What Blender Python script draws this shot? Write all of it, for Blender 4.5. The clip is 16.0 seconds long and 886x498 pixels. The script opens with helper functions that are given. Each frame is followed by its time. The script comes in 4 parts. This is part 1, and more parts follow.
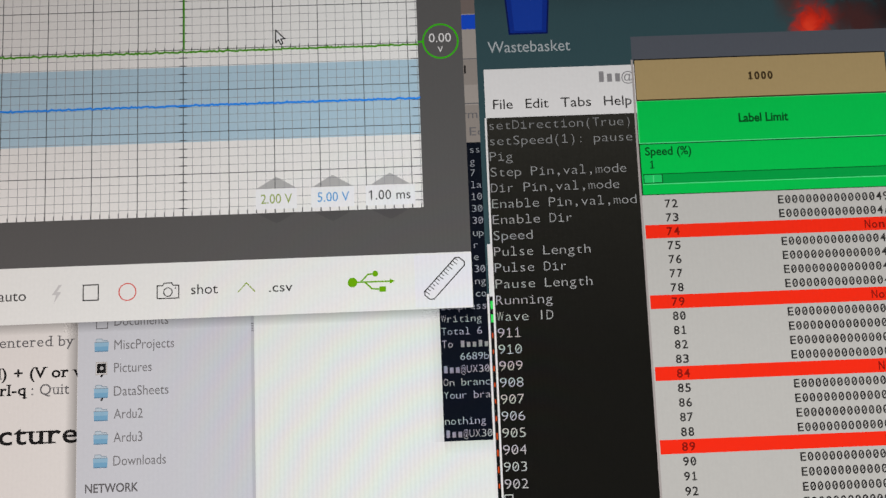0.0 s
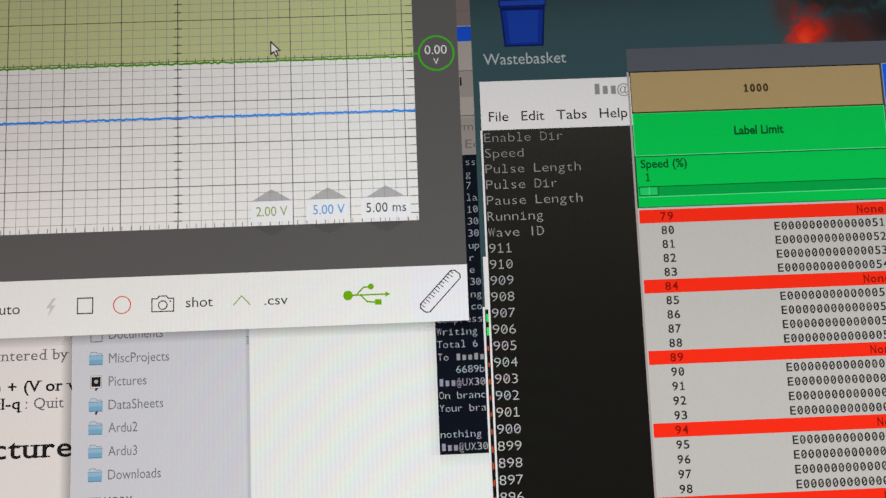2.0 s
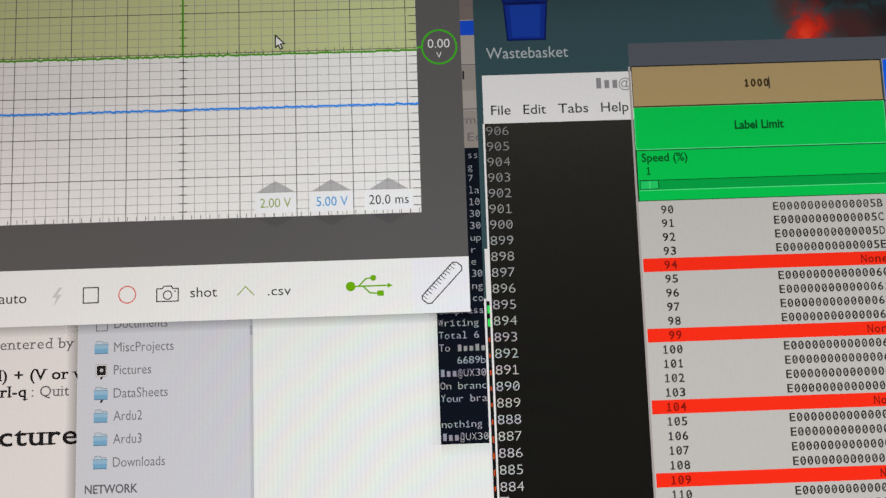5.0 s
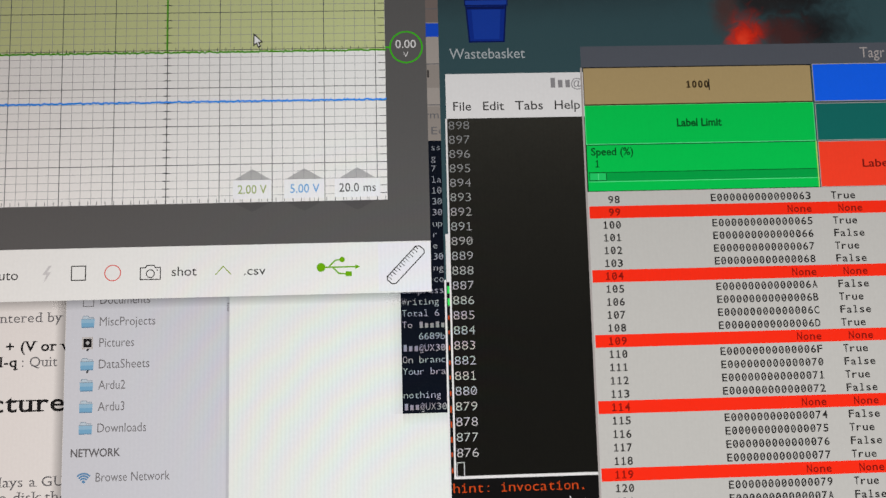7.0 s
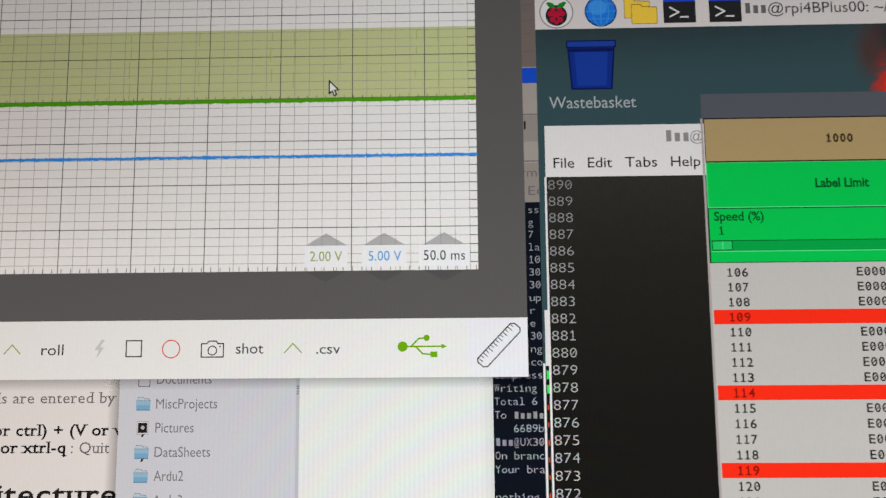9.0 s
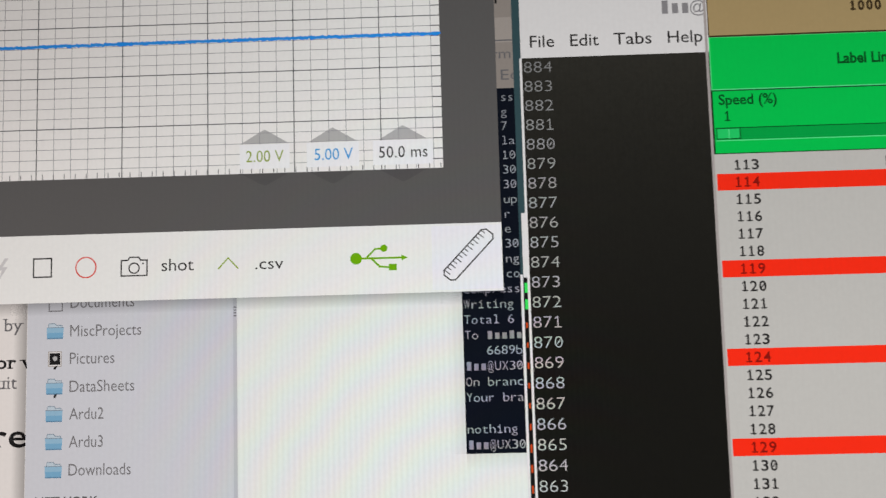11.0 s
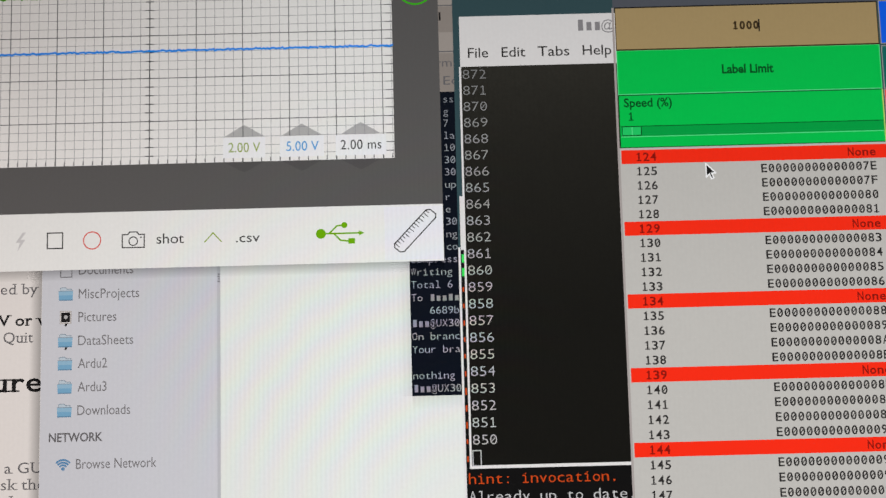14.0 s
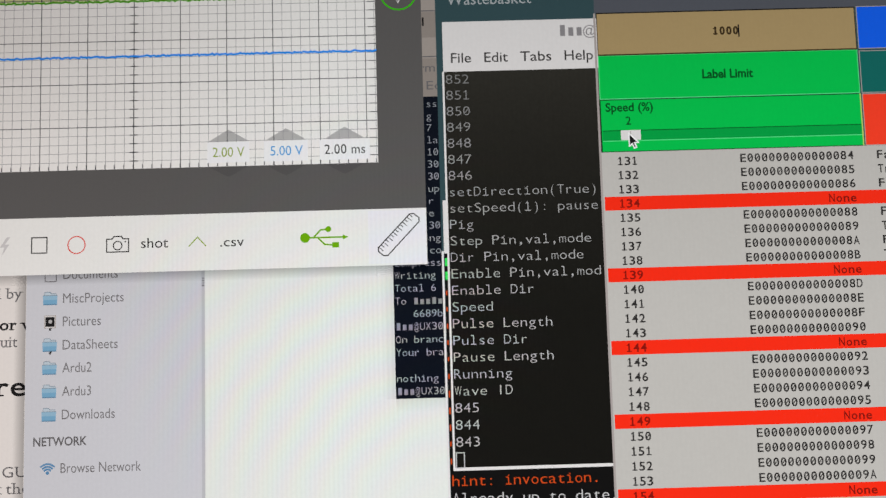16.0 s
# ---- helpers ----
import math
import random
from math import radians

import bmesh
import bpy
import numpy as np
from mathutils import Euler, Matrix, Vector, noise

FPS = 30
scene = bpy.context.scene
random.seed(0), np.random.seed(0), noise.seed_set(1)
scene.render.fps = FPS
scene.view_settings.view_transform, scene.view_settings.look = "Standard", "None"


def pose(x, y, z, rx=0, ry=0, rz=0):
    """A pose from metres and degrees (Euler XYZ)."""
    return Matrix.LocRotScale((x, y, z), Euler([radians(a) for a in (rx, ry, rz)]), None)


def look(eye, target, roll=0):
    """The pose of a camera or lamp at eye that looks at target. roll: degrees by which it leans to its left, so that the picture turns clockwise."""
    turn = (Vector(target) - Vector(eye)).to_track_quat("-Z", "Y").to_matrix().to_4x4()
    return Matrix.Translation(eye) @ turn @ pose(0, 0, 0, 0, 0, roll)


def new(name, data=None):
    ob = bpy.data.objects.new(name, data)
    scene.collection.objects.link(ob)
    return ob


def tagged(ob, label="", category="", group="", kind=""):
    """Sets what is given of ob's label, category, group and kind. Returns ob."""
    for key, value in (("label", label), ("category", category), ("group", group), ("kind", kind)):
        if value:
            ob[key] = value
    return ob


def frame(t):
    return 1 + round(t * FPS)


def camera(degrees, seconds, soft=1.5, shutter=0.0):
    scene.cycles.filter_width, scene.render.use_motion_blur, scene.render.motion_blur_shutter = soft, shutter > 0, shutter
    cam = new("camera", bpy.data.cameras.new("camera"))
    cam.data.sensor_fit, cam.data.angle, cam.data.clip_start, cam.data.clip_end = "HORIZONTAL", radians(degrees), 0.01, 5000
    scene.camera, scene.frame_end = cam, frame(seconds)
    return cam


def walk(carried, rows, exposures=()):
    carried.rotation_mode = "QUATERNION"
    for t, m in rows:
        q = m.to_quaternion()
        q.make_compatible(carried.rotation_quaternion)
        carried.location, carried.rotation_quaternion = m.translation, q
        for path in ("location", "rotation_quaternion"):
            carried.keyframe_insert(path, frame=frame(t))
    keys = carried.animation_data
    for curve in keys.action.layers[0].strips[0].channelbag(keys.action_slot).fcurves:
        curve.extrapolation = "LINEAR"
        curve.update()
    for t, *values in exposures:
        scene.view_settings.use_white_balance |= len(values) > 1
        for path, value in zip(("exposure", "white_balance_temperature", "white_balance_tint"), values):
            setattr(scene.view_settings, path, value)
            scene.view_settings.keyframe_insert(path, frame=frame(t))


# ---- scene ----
cam = camera(72.93, 16.0, soft=1.4, shutter=0.2)
PATH = [
    (0, (-0.01108, -0.19361, 0.00245), (-0.00900, 0.00564, 0.01964), -2.20),
    (0.2, (-0.01206, -0.19319, 0.00095), (-0.00998, 0.00607, 0.01803), -2.21),
    (0.5, (-0.01354, -0.19256, -0.00131), (-0.01194, 0.00654, 0.01760), -2.23),
    (0.7, (-0.01310, -0.19307, -0.00051), (-0.01130, 0.00616, 0.01683), -2.23),
    (1, (-0.01245, -0.19384, 0.00069), (-0.00986, 0.00545, 0.01726), -2.22),
    (1.2, (-0.01242, -0.19356, 0.00085), (-0.00946, 0.00572, 0.01746), -2.20),
    (1.5, (-0.01238, -0.19314, 0.00110), (-0.00996, 0.00617, 0.01749), -2.17),
    (1.7, (-0.01158, -0.19340, 0.00347), (-0.01088, 0.00597, 0.01948), -2.19),
    (2, (-0.01039, -0.19379, 0.00702), (-0.00742, 0.00550, 0.02371), -2.22),
    (2.2, (-0.01056, -0.19394, 0.00756), (-0.00796, 0.00538, 0.02391), -2.17),
    (2.5, (-0.01082, -0.19417, 0.00836), (-0.00809, 0.00515, 0.02466), -2.09),
    (2.7, (-0.01088, -0.19465, 0.00760), (-0.00880, 0.00472, 0.02339), -2.06),
    (3, (-0.01098, -0.19537, 0.00647), (-0.00855, 0.00398, 0.02232), -2.02),
    (3.2, (-0.01111, -0.19555, 0.00626), (-0.00885, 0.00367, 0.02382), -2.02),
    (3.5, (-0.01131, -0.19581, 0.00595), (-0.00858, 0.00351, 0.02231), -2.02),
    (3.7, (-0.01058, -0.19616, 0.00400), (-0.00871, 0.00300, 0.02224), -2.17),
    (5.8, (-0.01057, -0.19502, 0.00500), (-0.00802, 0.00437, 0.02037), -1.78),
    (6, (-0.01281, -0.19595, 0.00424), (-0.01267, 0.00336, 0.02086), -1.66),
    (6.2, (-0.01389, -0.19594, 0.00374), (-0.01754, 0.00299, 0.02421), -1.58),
    (6.5, (-0.01551, -0.19593, 0.00300), (-0.01956, 0.00308, 0.02255), -1.46),
    (6.7, (-0.01431, -0.19779, 0.00096), (-0.01898, 0.00124, 0.02003), -1.86),
    (6.8, (-0.00887, -0.20756, -0.00106), (-0.00602, -0.00803, 0.01160), -1.65),
    (6.9, (-0.00342, -0.21733, -0.00309), (0.00381, -0.01802, 0.01175), -1.44),
    (7, (-0.00114, -0.21123, -0.00293), (0.00403, -0.01201, 0.01391), -1.43),
    (7.2, (-0.00127, -0.21077, -0.00079), (0.00372, -0.01161, 0.01677), -1.43),
    (7.3, (-0.00133, -0.21055, 0.00028), (0.00469, -0.01148, 0.01867), -1.42),
    (7.5, (-0.00146, -0.21009, 0.00242), (0.00451, -0.01090, 0.01936), -1.42),
    (7.7, (-0.00545, -0.21143, 0.01099), (0.00130, -0.01199, 0.02421), -1.17),
    (7.8, (-0.00745, -0.21210, 0.01528), (-0.00093, -0.01269, 0.02907), -1.05),
    (8, (-0.00787, -0.21085, 0.01261), (-0.00380, -0.01181, 0.03176), -0.92),
    (8.2, (-0.01049, -0.21094, 0.01491), (-0.00829, -0.01196, 0.03501), -0.71),
    (10.3, (-0.03027, -0.13686, 0.02367), (-0.04036, 0.06255, 0.03535), -1.18),
    (10.5, (-0.02450, -0.14403, 0.01512), (-0.03271, 0.05553, 0.02554), -1.51),
    (10.7, (-0.01846, -0.14962, 0.00576), (-0.02441, 0.04997, 0.01713), -1.45),
    (10.8, (-0.01657, -0.15236, 0.00419), (-0.02327, 0.04703, 0.01858), -1.50),
    (11, (-0.01279, -0.15783, 0.00104), (-0.01632, 0.04172, 0.01405), -1.60),
    (11.2, (-0.01204, -0.16261, 0.00111), (-0.01210, 0.03706, 0.01314), -1.58),
    (11.5, (-0.01091, -0.16978, 0.00122), (-0.01418, 0.02990, 0.01211), -1.55),
    (11.7, (-0.01019, -0.17372, 0.00007), (-0.01268, 0.02604, 0.00980), -1.58),
    (12, (-0.00912, -0.17963, -0.00166), (-0.01126, 0.01997, 0.01079), -1.62),
    (12.2, (-0.00838, -0.18073, -0.00144), (-0.01104, 0.01887, 0.01084), -1.59),
    (12.5, (-0.00728, -0.18239, -0.00112), (-0.00903, 0.01721, 0.01127), -1.55),
    (12.8, (-0.00723, -0.18293, -0.00222), (-0.00770, 0.01664, 0.01097), -1.51),
    (13, (-0.00720, -0.18329, -0.00295), (-0.00875, 0.01631, 0.00965), -1.49),
    (13.2, (-0.00622, -0.18442, -0.00461), (-0.00898, 0.01499, 0.01081), -1.55),
    (13.5, (-0.00474, -0.18612, -0.00710), (-0.00546, 0.01347, 0.00578), -1.65),
    (13.7, (-0.00298, -0.18701, -0.00747), (-0.00325, 0.01302, -0.00165), -1.57),
    (14, (-0.00033, -0.18835, -0.00803), (-0.00029, 0.01126, 0.00435), -1.46),
    (14.2, (0.00141, -0.18837, -0.00757), (0.00284, 0.01127, 0.00434), -1.46),
    (14.5, (0.00401, -0.18840, -0.00688), (0.00521, 0.01132, 0.00375), -1.46),
    (14.7, (0.00352, -0.18853, -0.00668), (0.00385, 0.01117, 0.00444), -1.47),
    (15, (0.00279, -0.18873, -0.00637), (0.00370, 0.01092, 0.00553), -1.49),
    (15.2, (0.00201, -0.18856, -0.00605), (0.00243, 0.01118, 0.00425), -1.51),
    (15.5, (0.00084, -0.18830, -0.00557), (0.00251, 0.01138, 0.00561), -1.54),
    (15.7, (0.00192, -0.18890, -0.00623), (0.00342, 0.01076, 0.00535), -1.57),
    (16, (0.00355, -0.18980, -0.00722), (0.00507, 0.00980, 0.00530), -1.62),
]
walk(cam, [(t, look(eye, target, roll)) for t, eye, target, roll in PATH],
     exposures=[(0, -0.1), (2.5, -0.05), (7.5, -0.05), (8.2, 0.0), (10.5, -0.04), (11, -0.09), (16, -0.075)])

# ---- world and light ----
world = bpy.data.worlds.new("world")
world.use_nodes = True
sky = world.node_tree.nodes.new("ShaderNodeTexSky")
sky.sky_type, sky.sun_disc, sky.sun_elevation, sky.sun_rotation = "NISHITA", False, radians(35), radians(120)
world.node_tree.links.new(sky.outputs[0], world.node_tree.nodes["Background"].inputs["Color"])
world.node_tree.nodes["Background"].inputs["Strength"].default_value = 0.08
scene.world = world
# added fill lamp in an assumed, unseen opening of the west wall
fill_lamp = bpy.data.lights.new("fill_lamp", "AREA")
fill_lamp.shape, fill_lamp.size, fill_lamp.size_y, fill_lamp.energy, fill_lamp.color = "RECTANGLE", 1.4, 1.2, 9.0, (0.9, 0.95, 1.0)
new("fill_lamp", fill_lamp).matrix_world = look((-2.25, -0.9, 0.5), (0.0, -0.9, 0.4))

# ---- materials ----
def lin(c):
    c = c / 255
    return c / 12.92 if c <= 0.04045 else ((c + 0.055) / 1.055) ** 2.4


def node(nt, kind, **sockets):
    n = nt.nodes.new(kind)
    for k, v in sockets.items():
        n.inputs[k.replace("_", " ")].default_value = v
    return n


def maths(nt, op, a, b):
    n = nt.nodes.new("ShaderNodeMath")
    n.operation = op
    for i, v in enumerate((a, b)):
        if isinstance(v, (int, float)):
            n.inputs[i].default_value = v
        else:
            nt.links.new(v, n.inputs[i])
    return n.outputs[0]


def panel_unevenness():
    """Liquid crystal viewing-angle dimming and tint painted in by position, with faint moire bands."""
    g = bpy.data.node_groups.new("panel_unevenness", "ShaderNodeTree")
    g.interface.new_socket("Color", in_out="OUTPUT", socket_type="NodeSocketColor")
    out = g.nodes.new("NodeGroupOutput")
    geo = g.nodes.new("ShaderNodeNewGeometry")
    sep = g.nodes.new("ShaderNodeSeparateXYZ")
    g.links.new(geo.outputs["Position"], sep.inputs[0])
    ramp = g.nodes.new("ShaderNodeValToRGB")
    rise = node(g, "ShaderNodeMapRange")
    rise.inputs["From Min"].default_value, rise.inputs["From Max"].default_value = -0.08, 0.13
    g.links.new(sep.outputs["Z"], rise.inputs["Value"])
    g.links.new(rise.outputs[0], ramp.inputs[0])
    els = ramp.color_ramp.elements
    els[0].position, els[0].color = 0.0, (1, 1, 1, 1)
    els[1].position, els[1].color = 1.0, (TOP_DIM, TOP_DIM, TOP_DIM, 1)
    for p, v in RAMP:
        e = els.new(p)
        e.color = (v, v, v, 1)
    # warmer, darker left side stands in for the oblique view
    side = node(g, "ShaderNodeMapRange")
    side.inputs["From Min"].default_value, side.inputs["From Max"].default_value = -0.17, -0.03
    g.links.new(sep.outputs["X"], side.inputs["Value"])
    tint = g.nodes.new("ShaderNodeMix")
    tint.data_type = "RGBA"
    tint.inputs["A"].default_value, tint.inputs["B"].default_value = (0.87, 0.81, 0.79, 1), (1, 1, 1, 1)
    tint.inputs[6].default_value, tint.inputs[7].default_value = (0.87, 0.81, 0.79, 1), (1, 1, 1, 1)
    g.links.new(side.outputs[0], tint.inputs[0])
    both = g.nodes.new("ShaderNodeMix")
    both.data_type, both.blend_type = "RGBA", "MULTIPLY"
    both.inputs[0].default_value = 1
    g.links.new(ramp.outputs[0], both.inputs[6])
    g.links.new(tint.outputs[2], both.inputs[7])
    # upper left darkened further for the same oblique view
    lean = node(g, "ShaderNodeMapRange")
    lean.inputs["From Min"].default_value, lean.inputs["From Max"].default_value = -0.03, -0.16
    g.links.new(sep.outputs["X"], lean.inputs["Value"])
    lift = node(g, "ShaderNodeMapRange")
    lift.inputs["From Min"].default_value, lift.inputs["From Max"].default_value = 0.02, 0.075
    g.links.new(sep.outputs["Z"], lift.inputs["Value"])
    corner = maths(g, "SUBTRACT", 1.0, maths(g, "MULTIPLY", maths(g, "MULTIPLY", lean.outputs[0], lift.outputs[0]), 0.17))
    # faint coloured bands: camera moire over the pixel grid, painted into the emission
    blotch = node(g, "ShaderNodeTexNoise", Scale=14.0, Detail=1.0)
    g.links.new(geo.outputs["Position"], blotch.inputs["Vector"])
    patch = node(g, "ShaderNodeMapRange")
    patch.interpolation_type = "SMOOTHSTEP"
    patch.inputs["From Min"].default_value, patch.inputs["From Max"].default_value = 0.4, 0.62
    g.links.new(blotch.outputs["Fac"], patch.inputs["Value"])
    moved = g.nodes.new("ShaderNodeVectorMath")
    moved.inputs[1].default_value = (-0.012, 0.0, 0.088)
    g.links.new(geo.outputs["Position"], moved.inputs[0])
    # the bands show about the middle of the panel
    away = g.nodes.new("ShaderNodeVectorMath")
    away.operation = "DISTANCE"
    away.inputs[1].default_value = (-0.035, 0.0, -0.015)
    g.links.new(geo.outputs["Position"], away.inputs[0])
    zone = node(g, "ShaderNodeMapRange")
    zone.interpolation_type = "SMOOTHSTEP"
    zone.inputs["From Min"].default_value, zone.inputs["From Max"].default_value = 0.085, 0.03
    g.links.new(away.outputs["Value"], zone.inputs["Value"])
    share = maths(g, "MULTIPLY", maths(g, "ADD", maths(g, "MULTIPLY", patch.outputs[0], 0.65), 0.35), zone.outputs[0])
    comb = g.nodes.new("ShaderNodeCombineXYZ")
    for i in range(3):
        w = node(g, "ShaderNodeTexWave", Scale=34.0, Distortion=1.8, Detail=1.0)
        w.inputs["Detail Scale"].default_value = 2.0
        w.inputs["Phase Offset"].default_value = 2.1 * i
        w.wave_type, w.rings_direction = "RINGS", "SPHERICAL"
        g.links.new(moved.outputs[0], w.inputs["Vector"])
        swing = maths(g, "MULTIPLY", maths(g, "SUBTRACT", w.outputs["Fac"], 0.5), maths(g, "MULTIPLY", share, BANDS))
        line = node(g, "ShaderNodeTexWave", Scale=215.0, Distortion=0.6)
        line.inputs["Phase Offset"].default_value = 0.3 * i
        g.links.new(geo.outputs["Position"], line.inputs["Vector"])
        fine = maths(g, "MULTIPLY", maths(g, "SUBTRACT", line.outputs["Fac"], 0.5), maths(g, "ADD", maths(g, "MULTIPLY", share, STRIPES), 0.01))
        g.links.new(maths(g, "MULTIPLY", maths(g, "ADD", maths(g, "ADD", swing, fine), 1.0), corner), comb.inputs[i])
    last = g.nodes.new("ShaderNodeMix")
    last.data_type, last.blend_type = "RGBA", "MULTIPLY"
    last.inputs[0].default_value = 1
    g.links.new(both.outputs[2], last.inputs[6])
    g.links.new(comb.outputs[0], last.inputs[7])
    g.links.new(last.outputs[2], out.inputs[0])
    return g


# viewing-angle falloff by height, baked into the displayed colours
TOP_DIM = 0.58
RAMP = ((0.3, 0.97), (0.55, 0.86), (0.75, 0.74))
BANDS = 0.062
STRIPES = 0.05
VIEW_SHADE = panel_unevenness()


def glow(name, r, g, b, grain=0.04, fade=1.0):
    """A lit colour of the display, behind its matt anti-glare film."""
    m = bpy.data.materials.new(name)
    m.use_nodes = True
    nt = m.node_tree
    p = nt.nodes["Principled BSDF"]
    colour = (lin(r), lin(g), lin(b), 1)
    p.inputs["Base Color"].default_value = (0.012, 0.012, 0.013, 1)
    p.inputs["Roughness"].default_value = 0.42
    p.inputs["Specular IOR Level"].default_value = 0.25
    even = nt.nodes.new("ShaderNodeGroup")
    even.node_tree = VIEW_SHADE
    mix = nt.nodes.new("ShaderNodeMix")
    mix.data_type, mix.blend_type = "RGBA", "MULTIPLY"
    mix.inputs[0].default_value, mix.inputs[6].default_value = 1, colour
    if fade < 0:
        # viewing-angle glow painted in: dark tones of the panel brighten towards its upper edge
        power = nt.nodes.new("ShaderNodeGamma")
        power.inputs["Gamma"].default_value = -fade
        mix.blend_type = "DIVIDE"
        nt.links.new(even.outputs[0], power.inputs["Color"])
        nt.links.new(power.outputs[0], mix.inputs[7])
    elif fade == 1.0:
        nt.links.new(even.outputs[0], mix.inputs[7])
    else:
        # viewing-angle loss painted in: dim greys lose more than white towards the panel's upper edge
        power = nt.nodes.new("ShaderNodeGamma")
        power.inputs["Gamma"].default_value = fade
        nt.links.new(even.outputs[0], power.inputs["Color"])
        nt.links.new(power.outputs[0], mix.inputs[7])
    geo = nt.nodes.new("ShaderNodeNewGeometry")
    speck = node(nt, "ShaderNodeTexNoise", Scale=900.0, Detail=2.0)
    nt.links.new(geo.outputs["Position"], speck.inputs["Vector"])
    level = maths(nt, "ADD", maths(nt, "MULTIPLY", speck.outputs["Fac"], 2 * grain), 1 - grain)
    nt.links.new(mix.outputs[2], p.inputs["Emission Color"])
    nt.links.new(level, p.inputs["Emission Strength"])
    return m


def solid(name, rgb, rough, grain=0.15, scale=60, metal=0.0):
    m = bpy.data.materials.new(name)
    m.use_nodes = True
    nt = m.node_tree
    p = nt.nodes["Principled BSDF"]
    p.inputs["Roughness"].default_value, p.inputs["Metallic"].default_value = rough, metal
    n = node(nt, "ShaderNodeTexNoise", Scale=scale, Detail=5.0)
    ramp = nt.nodes.new("ShaderNodeValToRGB")
    ramp.color_ramp.elements[0].color = (*[c * (1 - grain) for c in rgb], 1)
    ramp.color_ramp.elements[1].color = (*[c * (1 + grain) for c in rgb], 1)
    nt.links.new(n.outputs["Fac"], ramp.inputs[0])
    nt.links.new(ramp.outputs[0], p.inputs["Base Color"])
    bump = node(nt, "ShaderNodeBump", Strength=0.1, Distance=0.001)
    nt.links.new(n.outputs["Fac"], bump.inputs["Height"])
    nt.links.new(bump.outputs[0], p.inputs["Normal"])
    return m


def veil(name, rgb, alpha):
    """A part-transparent displayed tint."""
    m = bpy.data.materials.new(name)
    m.use_nodes = True
    nt = m.node_tree
    p = nt.nodes["Principled BSDF"]
    p.inputs["Base Color"].default_value = (0, 0, 0, 1)
    p.inputs["Specular IOR Level"].default_value = 0
    p.inputs["Emission Color"].default_value = (*[lin(c) for c in rgb], 1)
    p.inputs["Emission Strength"].default_value = 1
    p.inputs["Alpha"].default_value = alpha
    return m


def wallpaper_material():
    """The remote desktop's picture: a dark teal sky, a red fire glow and black smoke drifting from it."""
    m = glow("wallpaper", 52, 76, 82)
    nt = m.node_tree
    mix = [n for n in nt.nodes if n.bl_idname == "ShaderNodeMix"][0]
    geo = nt.nodes.new("ShaderNodeNewGeometry")
    noise_a = node(nt, "ShaderNodeTexNoise", Scale=190.0, Detail=8.0, Distortion=0.9)
    nt.links.new(geo.outputs["Position"], noise_a.inputs["Vector"])

    def blob(cx, cz, rx, rz, rough):
        sep = nt.nodes.new("ShaderNodeSeparateXYZ")
        nt.links.new(geo.outputs["Position"], sep.inputs[0])
        dx = maths(nt, "DIVIDE", maths(nt, "SUBTRACT", sep.outputs["X"], cx / 1000), rx / 1000)
        dz = maths(nt, "DIVIDE", maths(nt, "SUBTRACT", sep.outputs["Z"], cz / 1000), rz / 1000)
        d = maths(nt, "SQRT", maths(nt, "ADD", maths(nt, "MULTIPLY", dx, dx), maths(nt, "MULTIPLY", dz, dz)), 0)
        d = maths(nt, "ADD", d, maths(nt, "MULTIPLY", maths(nt, "SUBTRACT", noise_a.outputs["Fac"], 0.5), rough))
        r = node(nt, "ShaderNodeMapRange")
        r.interpolation_type = "SMOOTHSTEP"
        r.inputs["From Min"].default_value, r.inputs["From Max"].default_value = 1.25, 0.1
        nt.links.new(d, r.inputs["Value"])
        return r.outputs[0]

    def over(below, rgb, mask):
        n = nt.nodes.new("ShaderNodeMix")
        n.data_type = "RGBA"
        if isinstance(below, tuple):
            n.inputs[6].default_value = below
        else:
            nt.links.new(below, n.inputs[6])
        n.inputs[7].default_value = (lin(rgb[0]), lin(rgb[1]), lin(rgb[2]), 1)
        nt.links.new(mask, n.inputs[0])
        return n.outputs[2]

    col = (lin(54), lin(79), lin(84), 1)
    col = over(col, (44, 54, 58), blob(40, 121, 130, 22, 0.25))
    col = over(col, (33, 34, 36), blob(136, 106, 24, 12, 1.0))
    col = over(col, (30, 31, 33), blob(144, 93, 19, 10, 0.8))
    col = over(col, (40, 38, 39), blob(124, 105, 16, 9, 0.8))
    col = over(col, (76, 56, 54), blob(111, 102, 6, 12, 0.8))
    col = over(col, (72, 42, 41), blob(133, 91, 12, 9, 1.4))
    col = over(col, (150, 36, 26), blob(118.6, 91, 7.5, 11, 1.9))
    col = over(col, (222, 46, 26), blob(117.6, 88.5, 5.6, 8.5, 2.3))
    col = over(col, (238, 66, 40), blob(117.0, 88, 2.4, 4.5, 2.8))
    nt.links.new(col, mix.inputs[6])
    return m


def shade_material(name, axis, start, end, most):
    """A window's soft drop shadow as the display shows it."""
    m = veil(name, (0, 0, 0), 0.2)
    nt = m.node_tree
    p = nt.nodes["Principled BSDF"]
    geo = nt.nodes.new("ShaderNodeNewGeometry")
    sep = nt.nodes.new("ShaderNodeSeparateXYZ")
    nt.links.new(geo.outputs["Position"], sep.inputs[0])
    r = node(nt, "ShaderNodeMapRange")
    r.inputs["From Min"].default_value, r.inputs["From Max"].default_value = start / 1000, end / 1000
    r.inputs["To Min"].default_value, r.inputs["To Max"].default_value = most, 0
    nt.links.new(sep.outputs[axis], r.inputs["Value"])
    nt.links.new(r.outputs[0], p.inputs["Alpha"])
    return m


